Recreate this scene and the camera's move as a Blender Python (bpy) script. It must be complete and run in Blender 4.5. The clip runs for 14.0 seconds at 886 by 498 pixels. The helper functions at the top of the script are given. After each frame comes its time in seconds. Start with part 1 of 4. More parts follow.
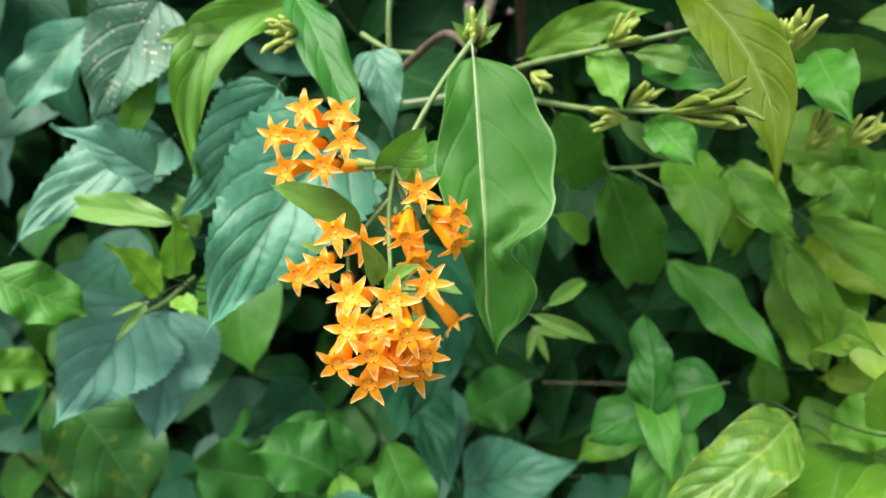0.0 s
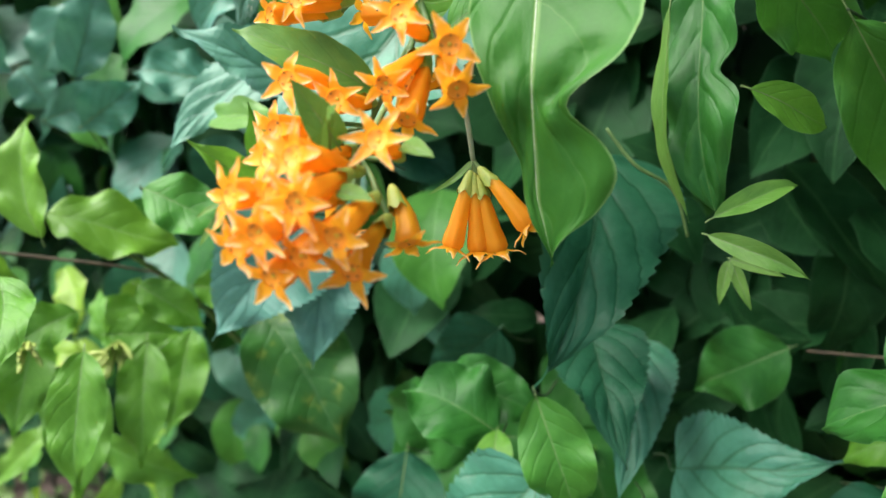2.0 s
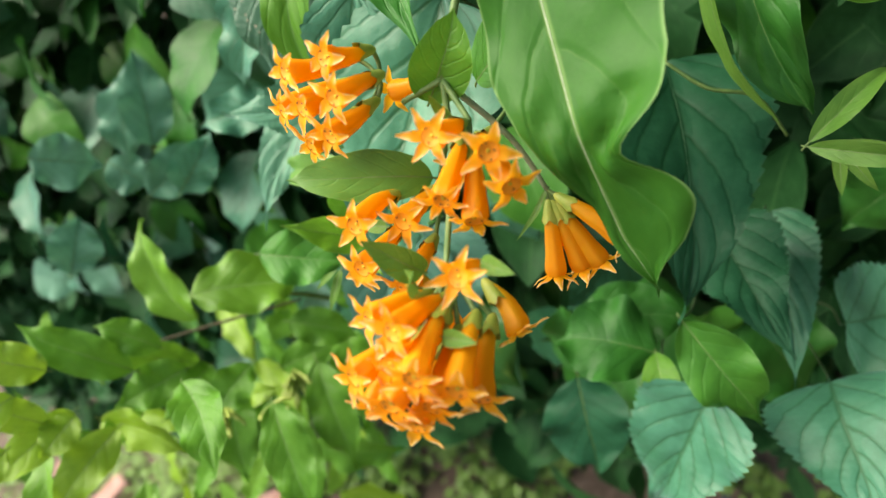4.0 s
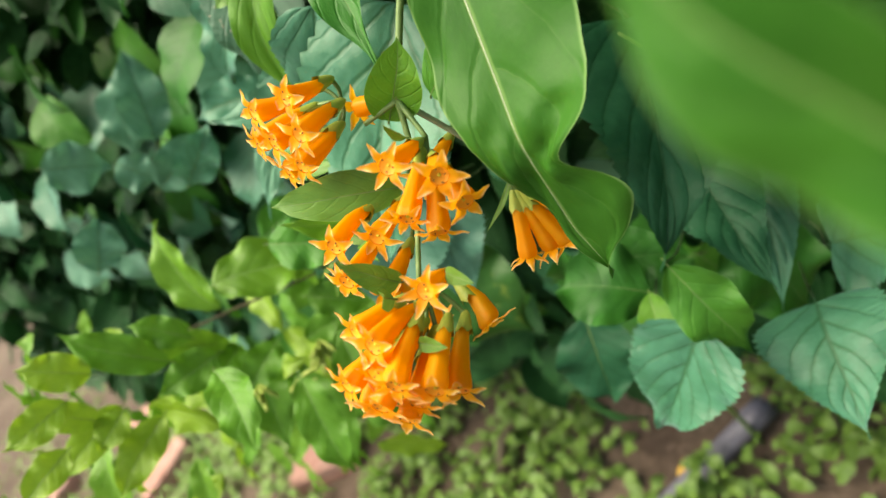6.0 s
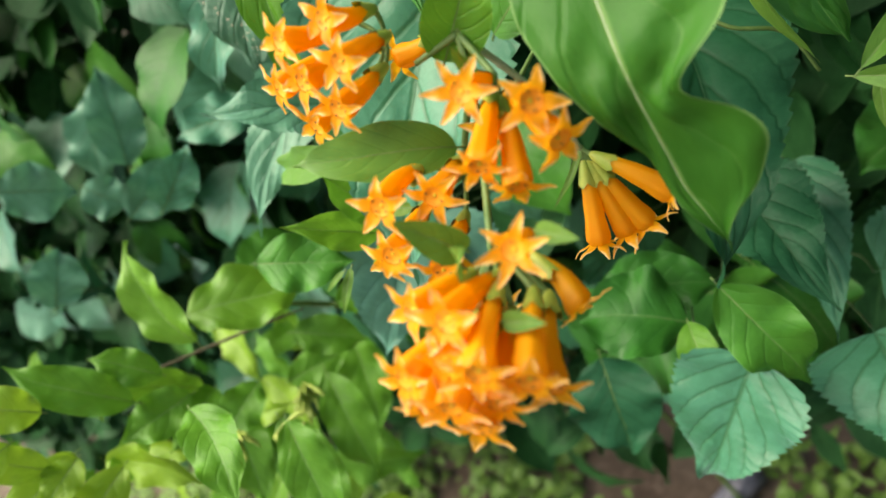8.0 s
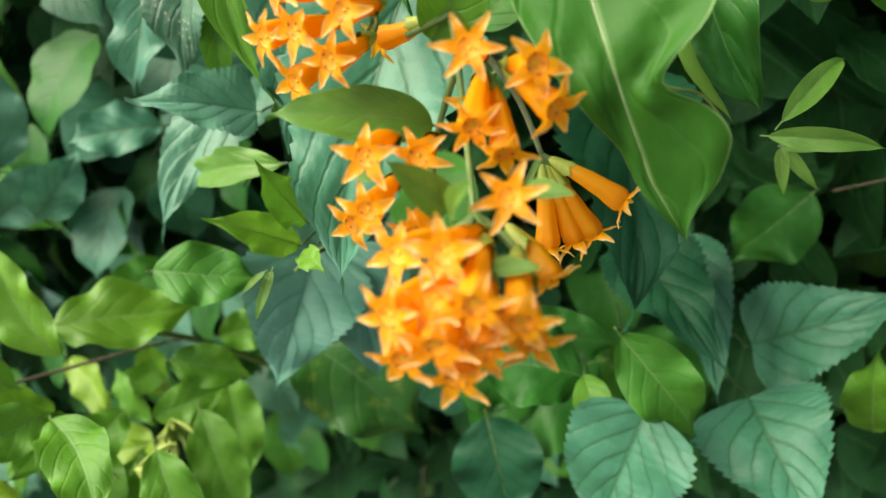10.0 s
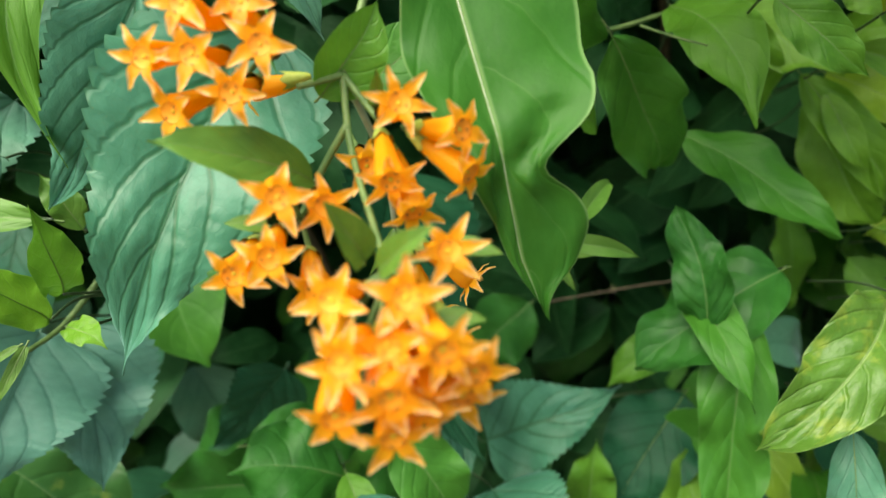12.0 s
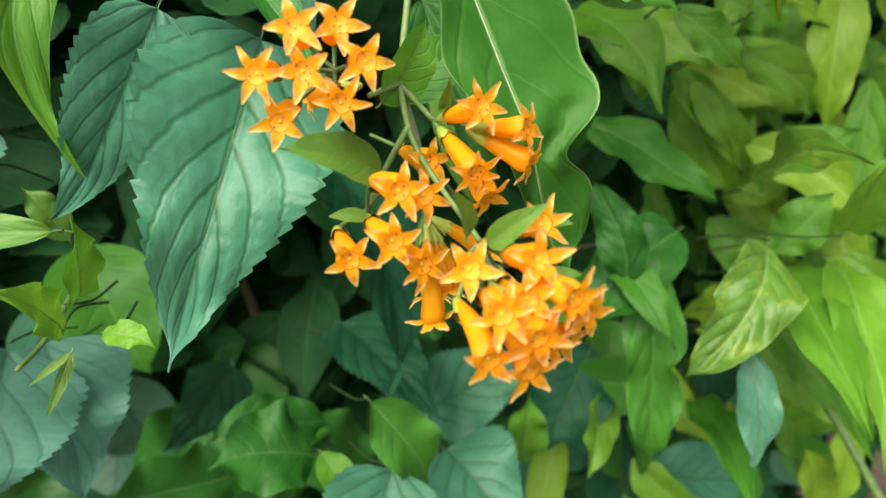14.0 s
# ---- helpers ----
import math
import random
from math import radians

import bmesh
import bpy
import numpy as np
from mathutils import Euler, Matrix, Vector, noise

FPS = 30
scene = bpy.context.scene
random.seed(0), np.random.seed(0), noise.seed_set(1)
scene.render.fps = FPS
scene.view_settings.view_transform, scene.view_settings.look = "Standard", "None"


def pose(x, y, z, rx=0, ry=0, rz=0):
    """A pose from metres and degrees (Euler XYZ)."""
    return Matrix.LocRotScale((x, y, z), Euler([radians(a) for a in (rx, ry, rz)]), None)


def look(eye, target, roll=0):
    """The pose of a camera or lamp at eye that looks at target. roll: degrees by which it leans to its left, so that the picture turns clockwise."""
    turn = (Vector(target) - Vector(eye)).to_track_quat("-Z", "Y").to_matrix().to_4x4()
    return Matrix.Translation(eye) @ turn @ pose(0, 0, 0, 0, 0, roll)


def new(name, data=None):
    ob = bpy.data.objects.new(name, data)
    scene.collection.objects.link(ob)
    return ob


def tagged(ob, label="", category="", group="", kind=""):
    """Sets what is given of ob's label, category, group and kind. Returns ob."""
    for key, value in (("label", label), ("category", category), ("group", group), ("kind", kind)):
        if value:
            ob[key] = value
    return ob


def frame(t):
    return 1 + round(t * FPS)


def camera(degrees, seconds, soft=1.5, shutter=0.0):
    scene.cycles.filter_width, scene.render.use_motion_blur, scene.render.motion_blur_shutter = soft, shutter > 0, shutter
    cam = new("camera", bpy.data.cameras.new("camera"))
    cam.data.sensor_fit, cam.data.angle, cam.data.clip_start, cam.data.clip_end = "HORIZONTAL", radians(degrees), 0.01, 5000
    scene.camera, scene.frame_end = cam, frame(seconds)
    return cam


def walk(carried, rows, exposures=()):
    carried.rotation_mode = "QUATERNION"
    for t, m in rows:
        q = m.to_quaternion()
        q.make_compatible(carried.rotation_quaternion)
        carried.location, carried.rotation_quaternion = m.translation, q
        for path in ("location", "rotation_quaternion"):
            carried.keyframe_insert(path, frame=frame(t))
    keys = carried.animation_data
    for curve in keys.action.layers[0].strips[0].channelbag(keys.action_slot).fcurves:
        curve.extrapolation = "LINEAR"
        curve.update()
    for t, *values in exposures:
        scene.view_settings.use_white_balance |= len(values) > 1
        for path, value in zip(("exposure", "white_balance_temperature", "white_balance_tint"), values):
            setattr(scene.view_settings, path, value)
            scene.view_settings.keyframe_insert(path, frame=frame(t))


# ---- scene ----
cam = camera(63.70, 14.0)
PATH = [  # seconds; place; turn
    (0, 0.00941, 0.00149, 1.00204, 69.236, 0.196, 1.934),
    (0.5, 0.05431, 0.01549, 0.98291, 70.743, 2.911, 13.219),
    (1, 0.06700, 0.03592, 0.97438, 71.660, 5.185, 20.729),
    (1.5, 0.06150, 0.05457, 0.96325, 71.066, 6.481, 24.767),
    (2, 0.06796, 0.06699, 0.95505, 68.858, 9.322, 27.930),
    (2.5, 0.06501, 0.07609, 0.95923, 66.148, 16.811, 29.152),
    (3, 0.06140, 0.08661, 0.96432, 63.886, 21.994, 27.155),
    (3.5, 0.06904, 0.08543, 0.97833, 61.317, 28.431, 27.068),
    (3.7, 0.07261, 0.08632, 0.98445, 59.880, 30.206, 27.027),
    (5.8, 0.09891, 0.09421, 1.00577, 50.274, 39.405, 24.159),
    (6, 0.09942, 0.09409, 1.00374, 50.401, 39.091, 23.692),
    (6.5, 0.08711, 0.09011, 0.99302, 51.576, 37.669, 23.023),
    (7, 0.07586, 0.09647, 0.98699, 51.849, 37.500, 21.763),
    (7.2, 0.07141, 0.09563, 0.98692, 52.526, 37.233, 21.974),
    (9.3, 0.04463, 0.08677, 0.98677, 56.720, 32.560, 17.386),
    (9.5, 0.04228, 0.08361, 0.98506, 57.248, 30.654, 16.891),
    (10, 0.03613, 0.07389, 0.98031, 58.587, 25.314, 14.855),
    (10.5, 0.03110, 0.06640, 0.98425, 59.671, 19.340, 12.902),
    (11, 0.02124, 0.06696, 0.98430, 60.671, 14.203, 6.794),
    (11.5, 0.01312, 0.06936, 0.97888, 60.978, 10.284, -2.197),
    (12, -0.00434, 0.06901, 0.98258, 61.339, 8.990, -7.053),
    (12.5, -0.01941, 0.07577, 0.98817, 61.239, 8.283, -11.598),
    (13, -0.03493, 0.06363, 0.99554, 59.617, 7.645, -17.276),
    (13.5, -0.04535, 0.05658, 0.99296, 57.946, 6.121, -20.008),
    (14, -0.05370, 0.05697, 0.99965, 58.623, 6.141, -21.215),
]
cam.data.dof.use_dof = True
cam.data.dof.focus_distance, cam.data.dof.aperture_fstop = 0.170, 13.5
EXPOSURE = [(0.0, 1.53, 6600, 14), (1.0, 1.56, 6500, 15), (2.0, 1.62, 6350, 16), (3.0, 1.53, 6550, 10), (3.7, 1.40, 7100, 10), (6.0, 1.38, 7900, 8), (7.0, 1.38, 7700, 8), (9.5, 1.30, 7400, 8), (11.5, 1.27, 7150, 8), (14.0, 1.27, 7150, 8)]
walk(cam, [(t, pose(x, y, z, rx, ry, rz)) for t, x, y, z, rx, ry, rz in PATH], EXPOSURE)

# ---- world and light: bright overcast day ----
world = bpy.data.worlds.new("overcast_sky")
scene.world = world
world.use_nodes = True
wn = world.node_tree.nodes
sky = wn.new("ShaderNodeTexSky")
sky.sky_type = 'NISHITA'
sky.sun_disc = False
sky.sun_elevation, sky.sun_rotation = radians(64), radians(240)
sky.air_density, sky.dust_density, sky.ozone_density = 1.0, 3.0, 1.0
wn["Background"].inputs["Strength"].default_value = 0.08
world.node_tree.links.new(sky.outputs[0], wn["Background"].inputs["Color"])
sun = new("sun", bpy.data.lights.new("sun", 'SUN'))
sun.data.energy, sun.data.angle, sun.data.color = 3.2, radians(60), (1.0, 0.97, 0.92)
sun.matrix_world = look((-0.8, -0.55, 2.3), (0, 0, 0))


# ---- materials ----
def node_material(name):
    mat = bpy.data.materials.new(name)
    mat.use_nodes = True
    nt = mat.node_tree
    nt.nodes.clear()
    return mat, nt


def maths(nt, op, a, b=None, clamp=False):
    node = nt.nodes.new("ShaderNodeMath")
    node.operation, node.use_clamp = op, clamp
    for slot, value in ((0, a), (1, b)):
        if value is None:
            continue
        if isinstance(value, (int, float)):
            node.inputs[slot].default_value = value
        else:
            nt.links.new(value, node.inputs[slot])
    return node.outputs[0]


def mix(nt, factor, a, b, blend='MIX'):
    node = nt.nodes.new("ShaderNodeMix")
    node.data_type, node.blend_type = 'RGBA', blend
    for slot, value in ((0, factor), (6, a), (7, b)):
        if isinstance(value, (int, float)):
            node.inputs[slot].default_value = value
        elif isinstance(value, tuple):
            node.inputs[slot].default_value = (*value, 1)
        else:
            nt.links.new(value, node.inputs[slot])
    return node.outputs[2]


def fine_noise(nt, scale, detail=4.0, rough=0.55, where=None):
    tex = nt.nodes.new("ShaderNodeTexNoise")
    tex.inputs["Scale"].default_value = scale
    tex.inputs["Detail"].default_value = detail
    tex.inputs["Roughness"].default_value = rough
    nt.links.new(where or nt.nodes.new("ShaderNodeTexCoord").outputs["Object"], tex.inputs["Vector"])
    return tex.outputs[0]


def ramp(nt, value, low, high):
    node = nt.nodes.new("ShaderNodeMapRange")
    node.interpolation_type = 'SMOOTHSTEP'
    node.inputs[1].default_value, node.inputs[2].default_value = low, high
    nt.links.new(value, node.inputs[0])
    return node.outputs[0]


def finish(nt, color, rough, bump=None, strength=0.3, distance=0.0006, through_color=None, through_part=0.0, spec=0.5, fuzz=0.0):
    out = nt.nodes.new("ShaderNodeOutputMaterial")
    skin = nt.nodes.new("ShaderNodeBsdfPrincipled")
    skin.inputs["Specular IOR Level"].default_value = spec
    skin.inputs["Sheen Weight"].default_value = fuzz
    skin.inputs["Sheen Roughness"].default_value = 0.45
    # bluish tint puts the sky's reflection into the sheen colour
    skin.inputs["Sheen Tint"].default_value = (0.60, 0.90, 1.0, 1)
    for name, value in (("Base Color", color), ("Roughness", rough)):
        if isinstance(value, (int, float)):
            skin.inputs[name].default_value = value
        elif isinstance(value, tuple):
            skin.inputs[name].default_value = (*value, 1)
        else:
            nt.links.new(value, skin.inputs[name])
    if bump is not None:
        relief = nt.nodes.new("ShaderNodeBump")
        relief.inputs["Strength"].default_value = strength
        relief.inputs["Distance"].default_value = distance
        nt.links.new(bump, relief.inputs["Height"])
        nt.links.new(relief.outputs[0], skin.inputs["Normal"])
    if through_part > 0:
        thin = nt.nodes.new("ShaderNodeBsdfTranslucent")
        if isinstance(through_color, tuple):
            thin.inputs[0].default_value = (*through_color, 1)
        else:
            nt.links.new(through_color, thin.inputs[0])
        both = nt.nodes.new("ShaderNodeMixShader")
        both.inputs[0].default_value = through_part
        nt.links.new(skin.outputs[0], both.inputs[1])
        nt.links.new(thin.outputs[0], both.inputs[2])
        nt.links.new(both.outputs[0], out.inputs[0])
    else:
        nt.links.new(skin.outputs[0], out.inputs[0])


def leaf_material(name, deep, bright, vein, veins, rough, by_island=False, specks=0.0, gloss=0.5, through_part=0.12, fuzz=0.0,
                  band=0.46, line=0.24, slant=0.30, bow=1.3, relief=0.35, rim=0.35, blotch=0.25, yellow=0.0, netted=0.1):
    """A leaf's skin: colour that wanders at two scales, side veins that follow the blade's own, a fine net of veinlets, dull and shiny patches."""
    mat, nt = node_material(name)
    if by_island:
        chance = nt.nodes.new("ShaderNodeNewGeometry").outputs["Random Per Island"]
    else:
        chance = nt.nodes.new("ShaderNodeObjectInfo").outputs["Random"]
    uv = nt.nodes.new("ShaderNodeUVMap")
    split = nt.nodes.new("ShaderNodeSeparateXYZ")
    nt.links.new(uv.outputs[0], split.inputs[0])
    skin = nt.nodes.new("ShaderNodeCombineXYZ")
    nt.links.new(split.outputs[0], skin.inputs[0])
    nt.links.new(maths(nt, 'MULTIPLY', split.outputs[1], 0.55), skin.inputs[1])
    nt.links.new(maths(nt, 'MULTIPLY', chance, 53.0), skin.inputs[2])
    place = skin.outputs[0]
    broad, middle, grain = fine_noise(nt, 3.2, 3.0, 0.55, place), fine_noise(nt, 14, 3.0, 0.6, place), fine_noise(nt, 85, 3.0, 0.6, place)
    color = mix(nt, ramp(nt, broad, 0.3, 0.72), deep, bright)
    color = mix(nt, maths(nt, 'MULTIPLY', chance, 0.5), color, bright)
    color = mix(nt, maths(nt, 'MULTIPLY', ramp(nt, middle, 0.42, 0.75), blotch), color, tuple(min(0.9, c * 1.5 + 0.01) for c in bright))
    color = mix(nt, maths(nt, 'MULTIPLY', grain, 0.35), color, tuple(c * 0.6 for c in deep))
    if yellow:
        sick = ramp(nt, fine_noise(nt, 5.5, 4.0, 0.65, place), 0.52, 0.66)
        color = mix(nt, maths(nt, 'MULTIPLY', sick, yellow), color, (0.36, 0.42, 0.05))
    across = maths(nt, 'ABSOLUTE', maths(nt, 'SUBTRACT', maths(nt, 'MULTIPLY', split.outputs[1], 2.0), 1.0))
    wave = maths(nt, 'SUBTRACT', maths(nt, 'MULTIPLY', split.outputs[0], veins),
                 maths(nt, 'MULTIPLY', maths(nt, 'POWER', across, bow), veins * slant))
    wave = maths(nt, 'ADD', wave, maths(nt, 'MULTIPLY', maths(nt, 'LESS_THAN', split.outputs[1], 0.5), 0.3))
    wave = maths(nt, 'ADD', wave, maths(nt, 'MULTIPLY', maths(nt, 'SUBTRACT', broad, 0.5), 0.7))
    part_way = maths(nt, 'ABSOLUTE', maths(nt, 'SUBTRACT', maths(nt, 'FRACT', maths(nt, 'ADD', wave, 8.0)), 0.5))
    fade = maths(nt, 'SUBTRACT', 1.0, maths(nt, 'MULTIPLY', across, 0.65))
    # low band values widen the veins, painting the shade of their grooves
    side_vein = maths(nt, 'MULTIPLY', ramp(nt, part_way, band, 0.5), fade)
    rib = maths(nt, 'SUBTRACT', 1.0, ramp(nt, across, 0.015, 0.06))
    net = nt.nodes.new("ShaderNodeTexVoronoi")
    net.feature = 'DISTANCE_TO_EDGE'
    net.inputs["Scale"].default_value = 30
    nt.links.new(place, net.inputs["Vector"])
    veinlet = maths(nt, 'SUBTRACT', 1.0, ramp(nt, net.outputs[0], 0.0, 0.12))
    lines = maths(nt, 'MAXIMUM', maths(nt, 'MULTIPLY', side_vein, line), maths(nt, 'MULTIPLY', rib, 0.7), clamp=True)
    color = mix(nt, maths(nt, 'MULTIPLY', veinlet, line * netted), color, vein)
    color = mix(nt, lines, color, vein)
    # pale margin: sheen along the leaf's edge, painted as colour
    color = mix(nt, maths(nt, 'MULTIPLY', ramp(nt, across, 0.95, 0.995), rim), color, tuple(min(0.5, c * 1.3 + 0.03) for c in vein))
    if specks:
        spots = nt.nodes.new("ShaderNodeTexVoronoi")
        spots.inputs["Scale"].default_value = 26
        nt.links.new(place, spots.inputs["Vector"])
        spotted = maths(nt, 'MULTIPLY', maths(nt, 'SUBTRACT', 1.0, ramp(nt, spots.outputs[0], 0.14, 0.30)), ramp(nt, fine_noise(nt, 3.5, 1.0, 0.5, place), 0.53, 0.62))
        color = mix(nt, maths(nt, 'MULTIPLY', spotted, specks), color, (0.55, 0.46, 0.34))
    height = maths(nt, 'ADD', maths(nt, 'MULTIPLY', ramp(nt, part_way, 0.36, 0.5), -0.55), maths(nt, 'MULTIPLY', veinlet, -0.4 * netted))
    height = maths(nt, 'ADD', height, maths(nt, 'ADD', maths(nt, 'MULTIPLY', middle, 0.8), maths(nt, 'MULTIPLY', grain, 0.12)))
    height = maths(nt, 'ADD', height, maths(nt, 'MULTIPLY', rib, -0.5))
    polish = maths(nt, 'ADD', rough - 0.10, maths(nt, 'MULTIPLY', middle, 0.24))
    through_color = mix(nt, 0.6, color, tuple(min(1, c * 2.2) for c in bright))
    finish(nt, color, polish, height, relief, 0.0009, through_color, through_part, gloss, fuzz)
    return mat


LEAVES = [
    # groove shade painted into wide dark vein bands, sky sheen into paler panels
    leaf_material("leaf_blue_green", (0.026, 0.155, 0.066), (0.060, 0.236, 0.138), (0.008, 0.082, 0.014), 6.0, 0.42, gloss=0.40, fuzz=0.46, band=0.36, line=0.85, slant=0.40, bow=1.0, relief=0.38),
    leaf_material("leaf_deep_green", (0.014, 0.095, 0.012), (0.032, 0.160, 0.021), (0.035, 0.15, 0.03), 6.0, 0.42, gloss=0.24),
    leaf_material("leaf_mid_green", (0.028, 0.145, 0.012), (0.060, 0.225, 0.023), (0.08, 0.24, 0.045), 6.0, 0.42, gloss=0.26, through_part=0.15),
    leaf_material("leaf_fresh_green", (0.056, 0.188, 0.012), (0.100, 0.268, 0.023), (0.13, 0.31, 0.06), 6.0, 0.42, gloss=0.26, through_part=0.18),
    leaf_material("leaf_light_green", (0.084, 0.230, 0.013), (0.140, 0.318, 0.028), (0.20, 0.40, 0.08), 6.0, 0.40, gloss=0.34, through_part=0.22),
    leaf_material("leaf_yellow_green", (0.142, 0.285, 0.013), (0.225, 0.390, 0.030), (0.28, 0.45, 0.08), 6.0, 0.40, gloss=0.34, through_part=0.25),
    leaf_material("leaf_specked", (0.032, 0.125, 0.062), (0.060, 0.185, 0.090), (0.014, 0.08, 0.03), 5.0, 0.45, specks=1.0, fuzz=0.25, band=0.38, line=0.5, slant=0.40, bow=1.0, relief=0.6),
]
BROAD = leaf_material("leaf_broad_smooth", (0.017, 0.096, 0.009), (0.038, 0.150, 0.016), (0.15, 0.27, 0.08), 4.5, 0.44, gloss=0.16, band=0.478, line=0.22, slant=0.34, bow=1.5, relief=0.32, rim=0.5, blotch=0.15, netted=0.0)
BRANCH = leaf_material("leaf_branch", (0.062, 0.175, 0.020), (0.105, 0.240, 0.034), (0.13, 0.25, 0.05), 6.0, 0.44, gloss=0.34, line=0.10, relief=0.20, rim=0.5)
QUILTED = leaf_material("leaf_quilted", (0.052, 0.160, 0.012), (0.100, 0.225, 0.027), (0.24, 0.38, 0.11), 7.0, 0.36, gloss=0.45, band=0.45, line=0.3, relief=0.6, rim=0.4, through_part=0.2, yellow=0.4)
# lighter copy of the blue-green leaf, sky sheen put into its colour
SHEEN_PALE = leaf_material("leaf_sheen_pale_green", (0.044, 0.185, 0.090), (0.082, 0.255, 0.150), (0.014, 0.095, 0.040), 5.5, 0.47, gloss=0.48, fuzz=0.48, band=0.38, line=0.6, slant=0.40, bow=1.0, relief=0.34)
# bluer, brighter leaf colour that carries the sky's sheen
SHEEN_BLUE = leaf_material("leaf_sheen_blue_green", (0.052, 0.190, 0.125), (0.094, 0.275, 0.190), (0.026, 0.120, 0.080), 5.5, 0.5, gloss=0.45, fuzz=0.5, band=0.38, line=0.6, slant=0.40, bow=1.0, relief=0.34)
# darker copy of the blue-green leaf, its shade put into the colour
SHADED_TEAL = leaf_material("leaf_teal_shaded", (0.008, 0.066, 0.028), (0.018, 0.104, 0.046), (0.004, 0.042, 0.010), 6.0, 0.48, gloss=0.18, band=0.38, line=0.7, slant=0.40, bow=1.0, relief=0.4, through_part=0.06)
OLIVE = leaf_material("leaf_olive", (0.060, 0.125, 0.001), (0.105, 0.175, 0.002), (0.12, 0.20, 0.02), 7.0, 0.5, gloss=0.25, line=0.1, through_part=0.3)
BRACT = leaf_material("leaf_bract", (0.070, 0.180, 0.020), (0.105, 0.230, 0.028), (0.15, 0.27, 0.05), 4.0, 0.45, gloss=0.35, line=0.08, rim=0.6)
SPOTTED = leaf_material("leaf_yellow_spotted", (0.014, 0.080, 0.010), (0.034, 0.132, 0.022), (0.03, 0.12, 0.03), 6.0, 0.42, gloss=0.30, line=0.3, relief=0.5, yellow=0.25)
# darker than the near leaves: shade inside the hedge put into the colour
SHADED_HEDGE = leaf_material("leaf_hedge_shaded_joined", (0.006, 0.038, 0.010), (0.020, 0.095, 0.026), (0.04, 0.13, 0.04), 5.0, 0.5, by_island=True, gloss=0.12, through_part=0.04)
WEED = leaf_material("leaf_weed_joined", (0.060, 0.140, 0.014), (0.170, 0.310, 0.045), (0.18, 0.32, 0.12), 5.0, 0.5, by_island=True)


def stem_material(name, low, high, rough=0.55):
    mat, nt = node_material(name)
    n = fine_noise(nt, 240, 5.0)
    color = mix(nt, ramp(nt, n, 0.3, 0.7), low, high)
    finish(nt, color, rough, fine_noise(nt, 1200, 3.0), 0.4, 0.0004)
    return mat


GREEN_STEM = stem_material("green_stem", (0.075, 0.155, 0.035), (0.145, 0.235, 0.065))
DARK_STEM = stem_material("leaf_rib", (0.03, 0.12, 0.05), (0.05, 0.17, 0.08))
TWIG = stem_material("dark_twig", (0.020, 0.050, 0.016), (0.045, 0.085, 0.030))
PALE_STEM = stem_material("pale_stem", (0.22, 0.30, 0.17), (0.34, 0.40, 0.26))
BARK = stem_material("brown_bark", (0.050, 0.042, 0.022), (0.11, 0.085, 0.048), 0.75)
BUD = stem_material("pale_bud", (0.20, 0.32, 0.04), (0.38, 0.45, 0.10), 0.5)
OLIVE_BUD = stem_material("olive_bud", (0.085, 0.150, 0.012), (0.150, 0.210, 0.022), 0.5)
CALYX = stem_material("calyx_green", (0.24, 0.35, 0.05), (0.40, 0.43, 0.07), 0.5)


def petal_material():
    mat, nt = node_material("orange_petal")
    uv = nt.nodes.new("ShaderNodeUVMap")
    split = nt.nodes.new("ShaderNodeSeparateXYZ")
    nt.links.new(uv.outputs[0], split.inputs[0])
    along = split.outputs[0]
    chance = nt.nodes.new("ShaderNodeObjectInfo").outputs["Random"]
    tube = mix(nt, ramp(nt, along, 0.04, 0.30), (0.80, 0.54, 0.02), (0.94, 0.45, 0.012))
    body = mix(nt, ramp(nt, along, 0.32, 0.60), tube, (0.94, 0.39, 0.012))
    lobe = mix(nt, ramp(nt, along, 0.70, 1.0), body, (0.97, 0.58, 0.13))
    lobe = mix(nt, maths(nt, 'MULTIPLY', chance, 0.5), lobe, (0.96, 0.58, 0.022))
    streak = fine_noise(nt, 700, 4.0)
    color = mix(nt, maths(nt, 'MULTIPLY', streak, 0.35), lobe, (0.90, 0.25, 0.008))
    side = maths(nt, 'ABSOLUTE', maths(nt, 'SUBTRACT', split.outputs[1], 0.5))
    edge = maths(nt, 'MULTIPLY', ramp(nt, side, 0.20, 0.46), ramp(nt, along, 0.68, 0.80))
    color = mix(nt, maths(nt, 'MULTIPLY', edge, 0.9), color, (0.98, 0.74, 0.40))
    finish(nt, color, 0.48, streak, 0.25, 0.0003, (0.98, 0.50, 0.02), 0.46, 0.35)
    return mat


PETAL = petal_material()
THROAT = stem_material("flower_throat", (0.82, 0.27, 0.007), (0.88, 0.33, 0.010), 0.6)
STIGMA = stem_material("stigma", (0.50, 0.42, 0.02), (0.62, 0.48, 0.03), 0.6)
ANTHER = stem_material("anther", (0.09, 0.040, 0.010), (0.20, 0.08, 0.02), 0.7)


# ---- building helpers ----
def mesh_of(name, verts, faces, uvs=None, mats=(), slots=None, smooth=True):
    me = bpy.data.meshes.new(name)
    me.from_pydata([tuple(v) for v in verts], [], faces)
    for m in mats:
        me.materials.append(m)
    if uvs is not None:
        layer = me.uv_layers.new(name="UVMap")
        order = np.empty(len(me.loops), dtype=np.int32)
        me.loops.foreach_get("vertex_index", order)
        layer.data.foreach_set("uv", np.asarray(uvs, dtype=np.float32)[order].ravel())
